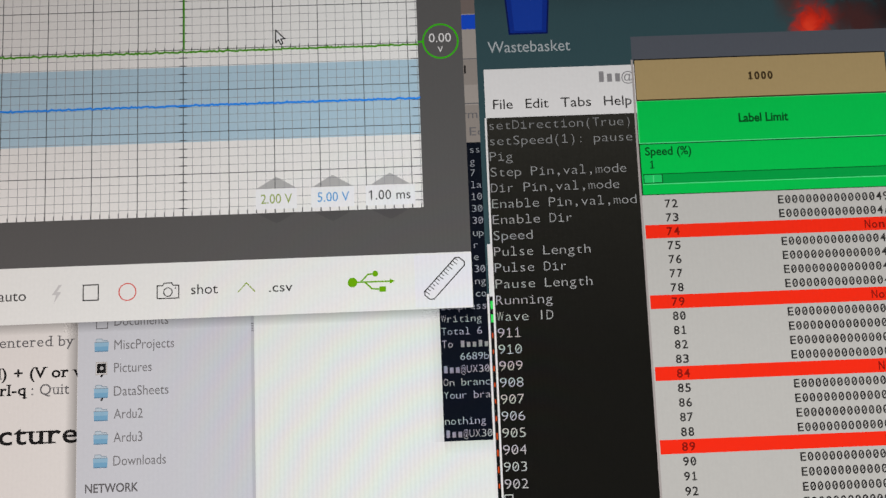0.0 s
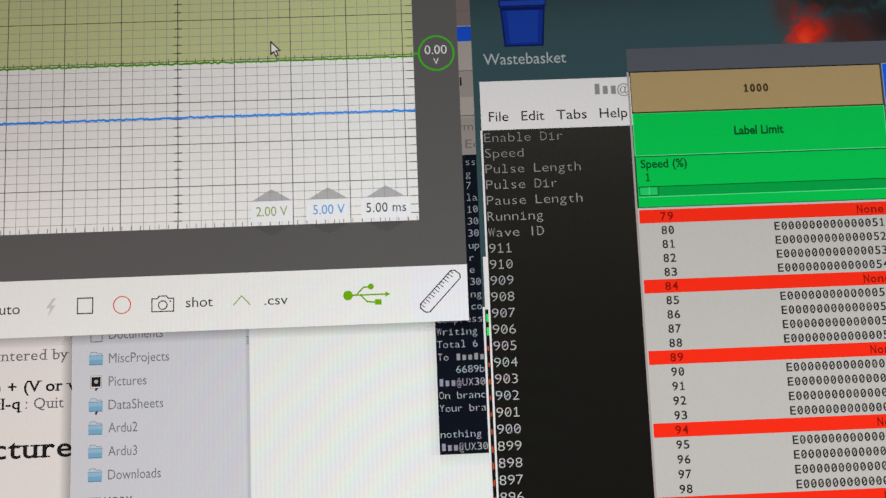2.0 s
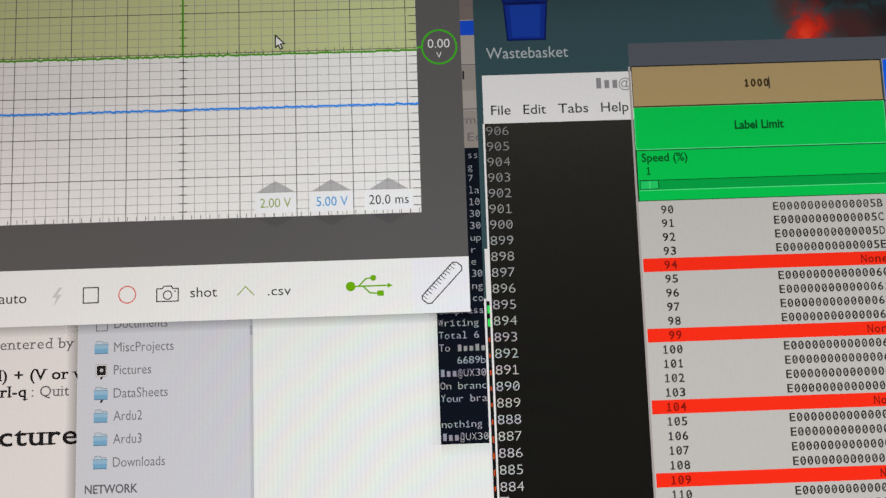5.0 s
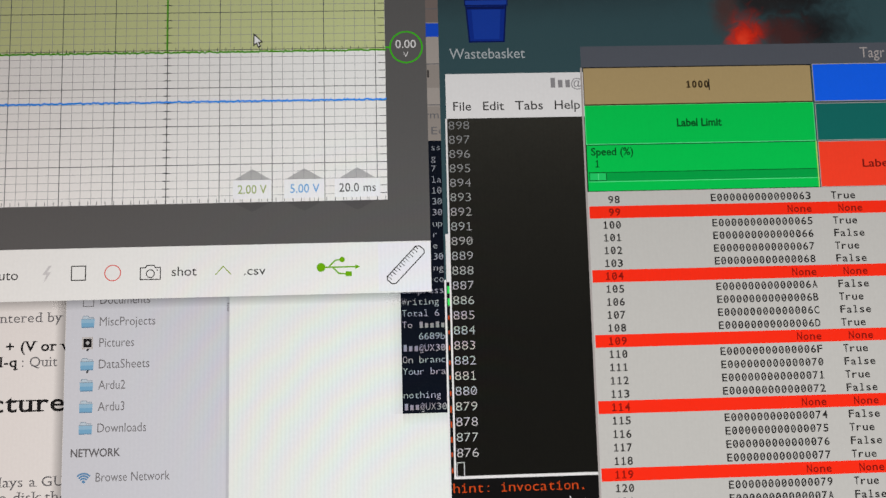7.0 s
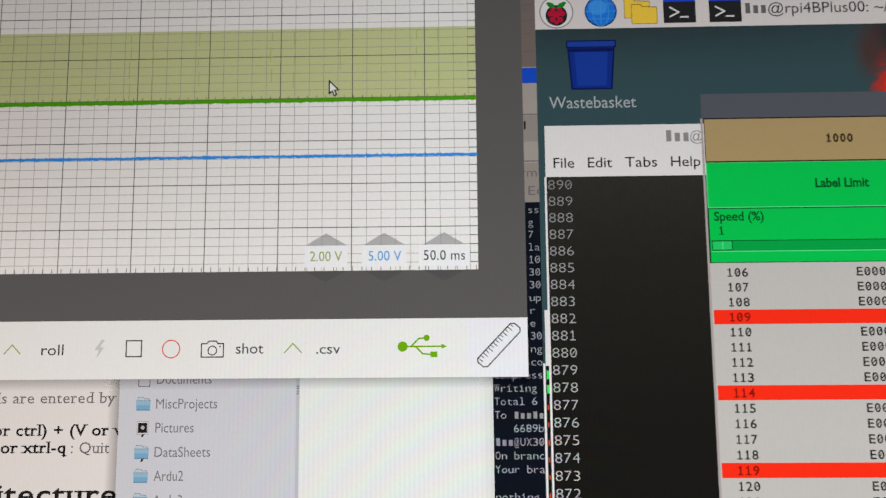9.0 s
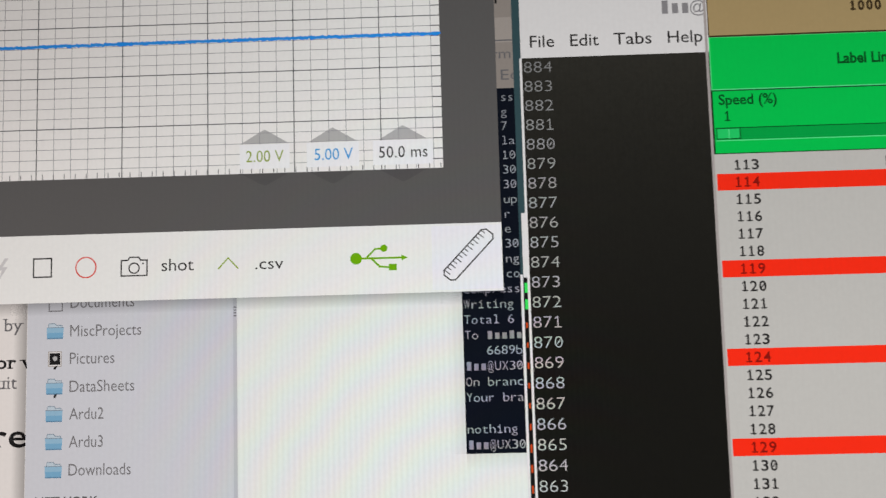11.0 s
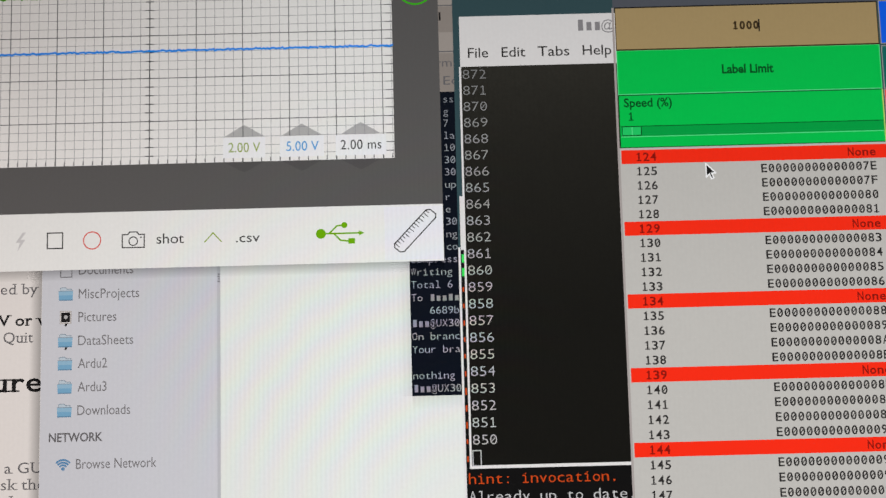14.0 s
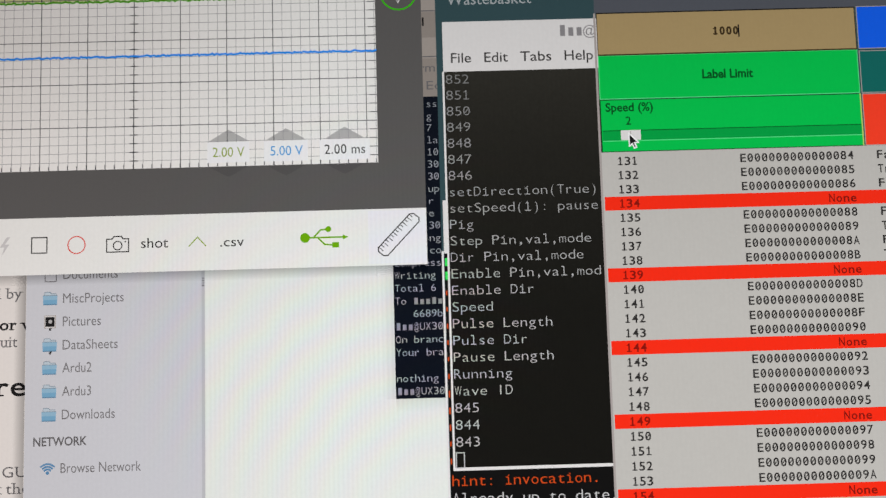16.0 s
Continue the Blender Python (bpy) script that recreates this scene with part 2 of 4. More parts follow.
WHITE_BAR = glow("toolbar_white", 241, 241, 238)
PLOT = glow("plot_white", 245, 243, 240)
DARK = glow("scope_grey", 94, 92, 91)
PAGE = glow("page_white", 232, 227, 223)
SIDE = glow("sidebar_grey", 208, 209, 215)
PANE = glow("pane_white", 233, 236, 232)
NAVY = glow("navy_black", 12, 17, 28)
BLACK = glow("terminal_black", 22, 21, 18, grain=0.2, fade=-4.4)
TERM_TEXT = glow("terminal_text", 200, 200, 200, fade=4.6)
GIT_TEXT = glow("git_text", 180, 184, 192, fade=3.0)
TITLE = glow("title_white", 230, 227, 226)
STRIP = glow("old_window_grey", 164, 155, 148)
STRIP_DARK = glow("old_window_dark", 148, 139, 132)
FRAME_GREY = glow("frame_grey", 172, 163, 160)
TITLE_GREY = glow("title_grey", 86, 89, 97)
BROWN = glow("tan", 174, 150, 105)
GREEN = glow("button_green", 4, 200, 80)
GREEN_DEEP = glow("trough_green", 3, 166, 70)
GREEN_LIGHT = glow("thumb_green", 96, 232, 146)
BLUE = glow("button_blue", 20, 98, 240)
TEAL = glow("button_teal", 20, 105, 98)
RED = glow("button_red", 255, 66, 40)
LIST_GREY = glow("list_grey", 195, 192, 187)
LIST_RED = glow("list_red", 254, 46, 22)
INK = glow("ink", 54, 52, 51)
INK_SOFT = glow("soft_ink", 104, 102, 104)
INK_DARK = glow("dark_ink", 30, 28, 28)
RED_INK = glow("red_row_ink", 140, 22, 14)
GREEN_INK = glow("green_ink", 8, 84, 33)
BROWN_INK = glow("brown_ink", 66, 52, 32)
OLIVE = glow("olive", 150, 172, 70)
OLIVE_BAND = glow("olive_band", 202, 208, 150)
BLUE_BAND = glow("blue_band", 182, 210, 226)
SKY = glow("sky_blue", 70, 160, 225)
TRACE_BLUE = glow("trace_blue", 22, 142, 255)
TRACE_GREEN = glow("trace_green", 74, 156, 10)
GRID = glow("grid_dark", 90, 92, 94)
GRID_FINE = glow("grid_fine", 146, 146, 149)
GREY_TRI = glow("arrow_grey", 184, 183, 182)
LOW_TRI = glow("low_arrow_grey", 86, 84, 84)
USB_GREEN = glow("usb_green", 112, 176, 6)
LIME = glow("lime", 60, 190, 10)
RED_RING = glow("record_red", 226, 92, 84)
FADE = glow("faded_grey", 208, 206, 206)
FOLDER = glow("folder_blue", 122, 172, 204)
FOLDER_LIGHT = glow("folder_light", 148, 187, 211)
FOLDER_DARK = glow("folder_dark", 132, 148, 162)
BASKET = glow("basket_blue", 16, 46, 138)
BASKET_RIM = glow("basket_rim", 30, 64, 160)
BASKET_FACE = glow("basket_face", 24, 60, 158)
PALE_TEXT = glow("pale_text", 188, 194, 197, fade=1.6)
ORANGE = glow("orange_text", 206, 74, 24)
BRIGHT_GREEN = glow("bright_green", 60, 232, 96)
YELLOW = glow("folder_yellow", 246, 206, 70)
YELLOW_DARK = glow("folder_outline", 150, 120, 40)
GLOBE = glow("globe_blue", 34, 120, 226)
BERRY = glow("berry_red", 190, 22, 58)
LEAF = glow("leaf_green", 30, 130, 40)
RULER_FILL = glow("ruler_white", 246, 246, 248)
ICON_BLACK = glow("icon_black", 38, 38, 40)
ICON_BLUE = glow("icon_blue", 30, 70, 210)
WALLPAPER = wallpaper_material()
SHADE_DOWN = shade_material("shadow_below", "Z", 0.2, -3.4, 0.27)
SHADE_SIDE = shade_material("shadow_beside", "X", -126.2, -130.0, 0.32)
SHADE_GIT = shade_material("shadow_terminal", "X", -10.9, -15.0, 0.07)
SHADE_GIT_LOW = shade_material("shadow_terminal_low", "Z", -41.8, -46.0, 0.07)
PLASTIC = solid("black_plastic", (0.02, 0.02, 0.022), 0.5)
WOOD = solid("desk_wood", (0.28, 0.18, 0.1), 0.45, 0.3, 25)
PAINT = solid("wall_paint", (0.55, 0.54, 0.52), 0.85, 0.05, 8)
CARPET = solid("carpet", (0.16, 0.15, 0.15), 0.95, 0.3, 200)
CEILING = solid("ceiling_paint", (0.75, 0.75, 0.74), 0.9, 0.04, 8)

# ---- mesh helpers: plan of the display in millimetres, x to the right, z up, layers towards the viewer ----
STEP = 0.00003


def depth(layer):
    return -layer * STEP


def thing(name, label, category, kind="", group=""):
    return tagged(new(name), label, category, group, kind)


def link(name, verts, faces, mat, parent, label=""):
    me = bpy.data.meshes.new(name)
    me.from_pydata(verts, [], faces)
    me.materials.append(mat)
    ob = new(name, me)
    ob.parent = parent
    if label:
        ob["label"] = label
    return ob


BOX_FACES = [(0, 1, 2, 3), (7, 6, 5, 4), (0, 4, 5, 1), (1, 5, 6, 2), (2, 6, 7, 3), (3, 7, 4, 0)]


def slab(name, x0, x1, z0, z1, layer, mat, parent, label="", thick=0.00002):
    """A thin displayed panel."""
    y = depth(layer)
    v = [(x0, y, z0), (x1, y, z0), (x1, y, z1), (x0, y, z1)]
    v = [(a / 1000, b, c / 1000) for a, b, c in v] + [(a / 1000, b + thick, c / 1000) for a, b, c in v]
    return link(name, v, BOX_FACES, mat, parent, label)


class Sheet:
    """Flat outlines gathered into one mesh."""

    def __init__(self, layer):
        self.y, self.v, self.f = depth(layer), [], []

    def poly(self, pts):
        n = len(self.v)
        self.v += [(x / 1000, self.y, z / 1000) for x, z in pts]
        self.f.append(tuple(range(n, n + len(pts))))
        return self

    def rect(self, x0, x1, z0, z1):
        return self.poly([(x0, z0), (x1, z0), (x1, z1), (x0, z1)])

    def line(self, pts, w, closed=False):
        pts = list(pts) + ([pts[0]] if closed else [])
        for (ax, az), (bx, bz) in zip(pts, pts[1:]):
            d = math.hypot(bx - ax, bz - az) or 1
            ux, uz = (bx - ax) / d * w / 2, (bz - az) / d * w / 2
            ax, az, bx, bz = ax - ux * 0.9, az - uz * 0.9, bx + ux * 0.9, bz + uz * 0.9
            self.poly([(ax + uz, az - ux), (bx + uz, bz - ux), (bx - uz, bz + ux), (ax - uz, az + ux)])
        return self

    def disc(self, cx, cz, rx, rz=0, n=32):
        rz = rz or rx
        return self.poly([(cx + rx * math.cos(a), cz + rz * math.sin(a)) for a in (2 * math.pi * i / n for i in range(n))])

    def ring(self, cx, cz, r, w, n=40):
        for i in range(n):
            a, b = 2 * math.pi * i / n, 2 * math.pi * (i + 1) / n
            o, q = r + w / 2, r - w / 2
            self.poly([(cx + o * math.cos(a), cz + o * math.sin(a)), (cx + o * math.cos(b), cz + o * math.sin(b)),
                       (cx + q * math.cos(b), cz + q * math.sin(b)), (cx + q * math.cos(a), cz + q * math.sin(a))])
        return self

    def glyphs(self, shape, ox, oz, sx, sz):
        v, f = shape
        n = len(self.v)
        self.v += [((ox + x * sx) / 1000, self.y, (oz + y * sz) / 1000) for x, y in v]
        self.f += [tuple(n + i for i in face) for face in f]
        return self

    def put(self, name, mat, parent, label=""):
        return link(name, self.v, self.f, mat, parent, label)


SHAPES = {}


def letters(body, bold=0.0):
    """The outline of a word in the built-in font: points, faces."""
    if (body, bold) not in SHAPES:
        cu = bpy.data.curves.new("word", "FONT")
        cu.body, cu.size, cu.resolution_u, cu.offset = body, 1.0, 3, bold
        ob = bpy.data.objects.new("word", cu)
        me = bpy.data.meshes.new_from_object(ob)
        SHAPES[body, bold] = [(p.co.x, p.co.y) for p in me.vertices], [tuple(p.vertices) for p in me.polygons]
        bpy.data.objects.remove(ob)
        bpy.data.meshes.remove(me)
        bpy.data.curves.remove(cu)
    return SHAPES[body, bold]


CAP = max(y for _, y in letters("H")[0])


def word(name, body, x0, x1, base, cap, layer, mat, parent, bold=0.0, label=""):
    """Words set between x0 and x1 on a baseline."""
    shape = letters(body, bold)
    xs = [p[0] for p in shape[0]]
    sx = (x1 - x0) / (max(xs) - min(xs))
    return Sheet(layer).glyphs(shape, x0 - min(xs) * sx, base, sx, cap / CAP).put(name, mat, parent, label)


def mono(sheet, body, x0, base, cell, cap, bold=0.0, dotted=True):
    """Fixed-width lettering, one cell for each character."""
    s = cap / CAP
    for i, ch in enumerate(body):
        if ch == " ":
            continue
        shape = letters(ch, 0.008 if ch in ",." else bold)
        xs = [p[0] for p in shape[0]]
        wide = max(xs) - min(xs)
        room = cell * 0.8
        sx = min(s, room / wide) if wide * s > room else min(s * 1.25, room / wide) if ch not in "il1,.:()" else s
        mid = x0 + (i + 0.5) * cell
        sheet.glyphs(shape, mid - (min(xs) + wide / 2) * sx, base, sx, s)
        bar = cap * (0.11 + bold)
        if ch in "il1":
            sheet.rect(mid - room * 0.42, mid + room * 0.42, base, base + bar)
            if ch == "1":
                sheet.line([(mid - room * 0.3, base + cap * 0.8), (mid, base + cap * 0.96)], bar * 0.9)
            else:
                top = base + cap * (0.74 if ch == "i" else 1.0)
                sheet.rect(mid - room * 0.4, mid, top - bar, top)
        if ch == "0" and dotted:
            sheet.line([(mid - room * 0.16, base + cap * 0.36), (mid + room * 0.16, base + cap * 0.64)], bar * 0.9)
    return sheet


def bars(name, count, x0, base, cell, high, layer, mat, parent):
    """Plain bars in place of lettering, one for each character."""
    for i in range(count):
        Sheet(layer).rect(x0 + (i + 0.2) * cell, x0 + (i + 0.8) * cell, base, base + high * (1.0 if i % 3 else 1.3)).put(name, mat, parent)


SERIFS = {"h": ((0.1, 0), (0.9, 0), (0.04, 2)), "i": ((0.5, 0), (0.3, 1)), "n": ((0.1, 0), (0.9, 0), (0.04, 1)), "r": ((0.2, 0), (0.08, 1)),
          "u": ((0.04, 1), (0.84, 1), (0.96, 0)), "l": ((0.5, 0), (0.3, 2)), "d": ((0.96, 0), (0.84, 2)), "b": ((0.04, 2),), "y": ((0.08, 1), (0.92, 1)),
          "v": ((0.08, 1), (0.92, 1)), "k": ((0.1, 0), (0.92, 0), (0.04, 2), (0.88, 1)), "V": ((0.07, 2), (0.93, 2)), "B": ((0.08, 0), (0.08, 2)),
          "U": ((0.08, 2), (0.92, 2)), "x": ((0.1, 0), (0.9, 0), (0.1, 1), (0.9, 1)), "a": ((0.98, 0),), "q": ((0.9, -1),)}
LOW = max(y for _, y in letters("x")[0])


def advance(ch, bold):
    """How far the built-in font moves on after a letter."""
    both, pair = letters("H" + ch + "H", bold)[0], letters("HH", bold)[0]
    return max(p[0] for p in both) - max(p[0] for p in pair)


def book(name, body, x0, x1, base, cap, layer, mat, parent, bold=0.0, plain=False):
    """Words in a bookish face: the built-in letters with slab serifs; plain: none, but flagged ones."""
    run, at = [], 0.0
    for ch in body:
        if ch == " ":
            at += 0.3
            continue
        shape = letters(ch, bold)
        xs = [p[0] for p in shape[0]]
        run.append((ch, shape, at, min(xs), max(xs)))
        at += advance(ch, bold) + 0.03
    first, last = run[0], run[-1]
    left = first[2] + first[3]
    sx, sz, s = (x1 - x0) / (last[2] + last[4] - left), cap / CAP, Sheet(layer)
    x0 -= left * sx
    for ch, shape, off, a, b in run:
        s.glyphs(shape, x0 + off * sx, base, sx, sz)
        if ch == "1" and plain:
            top = x0 + (off + b - 0.03) * sx
            s.line([(top - 0.2 * sx, base + cap * 0.8), (top - 0.02 * sx, base + cap * 0.95)], cap * 0.1)
        for f, level in () if plain else SERIFS.get(ch, ()):
            mid, z = off + a + f * (b - a), (-0.2, 0.0, LOW - 0.05, CAP + (0.0 if ch.isupper() else 0.02) - 0.05)[level + 1]
            s.rect(x0 + (mid - 0.13 - bold) * sx, x0 + (mid + 0.13 + bold) * sx, base + z * sz, base + (z + 0.05 + bold * 0.4) * sz)
    return s.put(name, mat, parent)


# ---- room, desk and monitor ----
def block(name, x0, x1, y0, y1, z0, z1, mat, parent=None, bevel=0.0, label=""):
    bm = bmesh.new()
    bmesh.ops.create_cube(bm, size=1)
    for v in bm.verts:
        v.co = Vector((x0 + (v.co.x + 0.5) * (x1 - x0), y0 + (v.co.y + 0.5) * (y1 - y0), z0 + (v.co.z + 0.5) * (z1 - z0)))
    if bevel:
        bmesh.ops.bevel(bm, geom=bm.edges[:], offset=bevel, segments=2, affect="EDGES", profile=0.6)
    me = bpy.data.meshes.new(name)
    bm.to_mesh(me)
    bm.free()
    me.materials.append(mat)
    ob = new(name, me)
    ob.parent = parent
    if label:
        ob["label"] = label
    return ob


FLOOR = -1.0
tagged(block("floor", -2.2, 2.2, -2.4, 1.2, FLOOR - 0.1, FLOOR, CARPET), "dark grey carpet floor of a plain room", "floor", kind="structure")
tagged(block("ceiling", -2.2, 2.2, -2.4, 1.2, 1.4, 1.5, CEILING), "plain white painted ceiling", "ceiling", kind="structure")
for name, box in (("wall_north", (-2.2, 2.2, 1.2, 1.3)), ("wall_south", (-2.2, 2.2, -2.5, -2.4)),
                  ("wall_east", (2.2, 2.3, -2.5, 1.3))):
    tagged(block(name, *box, FLOOR - 0.1, 1.5, PAINT), "plain painted room wall", "wall", kind="structure")

# the opening in this wall is made up to let the fill lamp in
west = tagged(block("wall_west", -2.3, -2.2, -2.5, 1.3, FLOOR - 0.1, -0.1, PAINT), "plain painted room wall with an added opening for fill light", "wall", kind="structure")
for y0, y1, z0, z1 in ((-2.5, 1.3, 1.1, 1.5), (-2.5, -1.6, -0.1, 1.1), (-0.2, 1.3, -0.1, 1.1)):
    block("wall_piece", -2.3, -2.2, y0, y1, z0, z1, PAINT, west)

desk = thing("desk", "plain wooden desk under the monitor", "desk")
block("desktop", -0.8, 0.8, -0.35, 0.4, -0.275, -0.247, WOOD, desk, 0.003)
for x in (-0.75, 0.75):
    for y in (-0.3, 0.35):
        block("leg", x - 0.025, x + 0.025, y - 0.025, y + 0.025, FLOOR, -0.275, WOOD, desk, 0.003)

X0, X1, Z0, Z1 = -290, 241, -145, 154  # the lit area
monitor = thing("computer_monitor", "flat computer monitor switched on, with a thin black plastic frame", "monitor")
block("housing", -0.302, 0.253, 0.0045, 0.028, -0.165, 0.166, PLASTIC, monitor, 0.004, "black plastic back cover")
slab("screen", X0, X1, Z0, Z1, 0, glow("desktop_grey", 120, 122, 126), monitor, "lit display panel", 0.001)
for x0, x1, z0, z1 in ((-0.302, 0.253, 0.1542, 0.166), (-0.302, 0.253, -0.165, -0.1452), (-0.302, -0.2902, -0.1452, 0.1542), (0.2412, 0.253, -0.1452, 0.1542)):
    block("bezel", x0, x1, -0.004, 0.0044, z0, z1, PLASTIC, monitor, 0.0012)
block("neck", -0.06, 0.01, 0.02, 0.045, -0.24, -0.02, PLASTIC, monitor, 0.004)
block("foot", -0.14, 0.09, -0.05, 0.13, -0.247, -0.24, PLASTIC, monitor, 0.003)

# ---- text document ----
doc = thing("text_document", "open text document page with black serif lettering", "screen program")
slab("page", X0, -120, -130, 4, 1, PAGE, doc)
book("text_line", "ds are entered by", -166, -127.8, -7.2, 3.2, 2, INK_SOFT, doc, 0.0)
book("text_line", "or ctrl) + (V or v", -165.4, -125.0, -17.0, 3.3, 2, INK_DARK, doc, 0.018)
book("text_line", "or xtrl-q", -162.8, -142.6, -22.2, 3.3, 2, INK_DARK, doc, 0.018)
book("text_line", ": Quit", -140.8, -128.9, -22.3, 3.3, 2, INK_SOFT, doc, 0.0)
book("heading", "hitecture", -169.0, -126.0, -37.4, 5.9, 2, INK_DARK, doc, 0.012)
book("heading", "B", -165.5, -160.8, -51.5, 4.7, 2, INK_DARK, doc, 0.018)
book("text_line", "lays a GU", -147.0, -125.6, -62.2, 3.2, 2, INK_SOFT, doc, 0.0)
book("text_line", "o disk the", -147.0, -124.6, -67.2, 3.2, 2, INK_SOFT, doc, 0.0)
book("text_line", "e detec", -140.6, -125.4, -72.3, 3.2, 2, INK_SOFT, doc, 0.0)
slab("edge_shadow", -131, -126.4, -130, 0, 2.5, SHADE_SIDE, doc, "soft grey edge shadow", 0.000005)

# ---- file manager ----
files = thing("file_manager", "file manager with grey sidebar and empty white pane", "screen program")
slab("sidebar", -126.3, -71.4, -130, 4, 3, SIDE, files, "light grey list of places")
slab("file_pane", -70.4, 6, -130, 4, 3, PANE, files, "empty white pane")
slab("divider", -71.4, -70.4, -130, 4, 3, glow("divider_grey", 190, 191, 196), files)
g = Sheet(4)
for k in range(4):
    g.rect(-71.25, -70.5, -2.6 - k * 0.75, -2.3 - k * 0.75)
g.put("grip", INK_SOFT, files)


def folder_icon(base, parent):
    s = Sheet(4).poly([(-120.7, base), (-116.9, base), (-116.9, base + 3.5), (-118.4, base + 3.5), (-118.8, base + 4.0), (-120.5, base + 4.0), (-120.7, base + 3.6)])
    icon = s.put("folder_icon", FOLDER_DARK, parent, "small blue folder")
    Sheet(4.5).poly([(-120.55, base + 2.6), (-117.05, base + 2.6), (-117.05, base + 3.3), (-118.5, base + 3.3), (-118.9, base + 3.8), (-120.4, base + 3.8), (-120.55, base + 3.5)]).put("folder_paper", FOLDER_PAPER, icon)
    Sheet(5).poly([(-120.95, base - 0.1), (-116.7, base - 0.1), (-116.5, base + 2.9), (-121.1, base + 2.9)]).put("folder_front", FOLDER, icon)
    Sheet(5.3).poly([(-121.02, base + 1.5), (-116.58, base + 1.5), (-116.5, base + 2.9), (-121.1, base + 2.9)]).put("folder_flap", FOLDER_LIGHT, icon)
    Sheet(5.6).rect(-120.95, -116.65, base - 0.15, base + 0.18).put("folder_base", FOLDER_EDGE, icon)
    Sheet(5.6).rect(-121.05, -116.5, base + 2.75, base + 2.95).put("folder_rim", FOLDER_DARK, icon)
    return icon


FOLDER_EDGE = glow("folder_edge", 98, 138, 168)
FOLDER_PAPER = glow("folder_paper", 192, 206, 216)
SIDE_INK = glow("sidebar_ink", 122, 120, 122)
PLACES = (("Documents", -97.7, -1.5), ("MiscProjects", -95.8, -9.0), ("Pictures", -102.9, -16.2), ("DataSheets", -97.6, -23.5),
          ("Ardu2", -105.7, -30.6), ("Ardu3", -105.8, -37.8), ("Downloads", -98.4, -45.0))
for text, right, base in PLACES:
    word("place_label", text, -114.8, right, base, 3.0, 4, SIDE_INK, files)
    if text == "Pictures":
        s = Sheet(4).rect(-120.6, -117.0, base - 0.6, base + 3.4).put("picture_icon", glow("frame_tan", 168, 160, 152), files, "small dark picture frame")
        Sheet(4.6).rect(-120.4, -117.2, base - 0.4, base + 3.2).put("mount", TITLE, s)
        Sheet(5).rect(-120.2, -117.35, base - 0.1, base + 2.95).put("picture", INK_DARK, s)
        Sheet(5.3).disc(-118.7, base + 1.5, 0.6).put("spot", GREY_TRI, s)
        Sheet(5).poly([(-119.2, base - 1.2), (-118.6, base - 1.4), (-118.0, base - 0.3), (-118.9, base - 0.6)]).put("arrow_mark", INK_DARK, s)
    elif text == "Documents":
        Sheet(4).line([(-120.5, base - 0.7), (-117.0, base - 0.7), (-117.0, base + 3.3), (-120.5, base + 3.3)], 0.25, True).put("page_icon", INK_SOFT, files)
    else:
        ic = folder_icon(base - 0.4, files)
        if text == "DataSheets":
            Sheet(5.6).poly([(-119.1, base - 1.3), (-118.5, base - 1.5), (-117.9, base - 0.3), (-118.8, base - 0.6)]).put("arrow_mark", INK, ic)
word("place_heading", "NETWORK", -123.5, -106.9, -53.0, 2.6, 4, INK_SOFT, files, 0.02)
word("place_label", "Browse Network", -115.0, -90.2, -61.3, 3.0, 4, SIDE_INK, files)
fan = Sheet(4).disc(-119.0, -61.2, 0.55)
for r in (1.3, 2.1, 2.9):
    fan.line([(-119.0 + r * math.sin(a), -61.4 + r * math.cos(a)) for a in (-0.75 + 0.15 * i for i in range(11))], 0.55)
fan.put("network_icon", glow("network_blue", 92, 138, 178), files, "small blue signal fan")

# ---- half-hidden editor window behind ----
editor = thing("code_editor", "narrow visible edge of a grey editor behind other programs", "screen program")
slab("panel", -30, 6, 54, 150, 3, STRIP, editor)
# darker copy of the panel colour stands in for the screen's dimming with height
slab("dimmed_upper_panel", -2, 5, 98.0, 150, 3.5, glow("old_window_dimmed", 118, 105, 100), editor)
slab("selected_row", -2, 5, 92.6, 97.7, 3.6, glow("row_blue", 24, 76, 200), editor, "blue selected row")
slab("row", -2, 5, 73.5, 82.0, 3.6, STRIP_DARK, editor)
slab("menu_strip", -2, 5, 54.0, 66.6, 3.6, STRIP_DARK, editor)
for z in (67.0, 82.2, 103.0, 109.0, 113.3):
    slab("rule", -2, 5, z, z + 0.35, 4, INK_SOFT, editor)
slab("tab_mark", 0.2, 0.8, 77.4, 80.2, 4, INK_DARK, editor)
word("menu_label", "rm", -1.0, 4.0, 62.2, 2.7, 4, INK_SOFT, editor)
word("menu_label", "Ed", 1.2, 6.0, 56.3, 2.8, 4, INK_SOFT, editor)
word("menu_label", "igr", -0.6, 4.4, 117.6, 2.8, 4, INK_SOFT, editor)

# ---- terminal with version-control output ----
git = thing("git_terminal", "navy terminal with pale version-control output", "screen program")
slab("screen_area", -10.95, 6, -41.8, 54.0, 4, NAVY, git, "navy black text area")
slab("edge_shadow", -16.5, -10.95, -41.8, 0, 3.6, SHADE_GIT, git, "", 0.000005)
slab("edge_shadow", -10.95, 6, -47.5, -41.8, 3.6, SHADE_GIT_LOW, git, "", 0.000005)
BAR_TONE = glow("bar_tone", 150, 153, 160, fade=3.0)
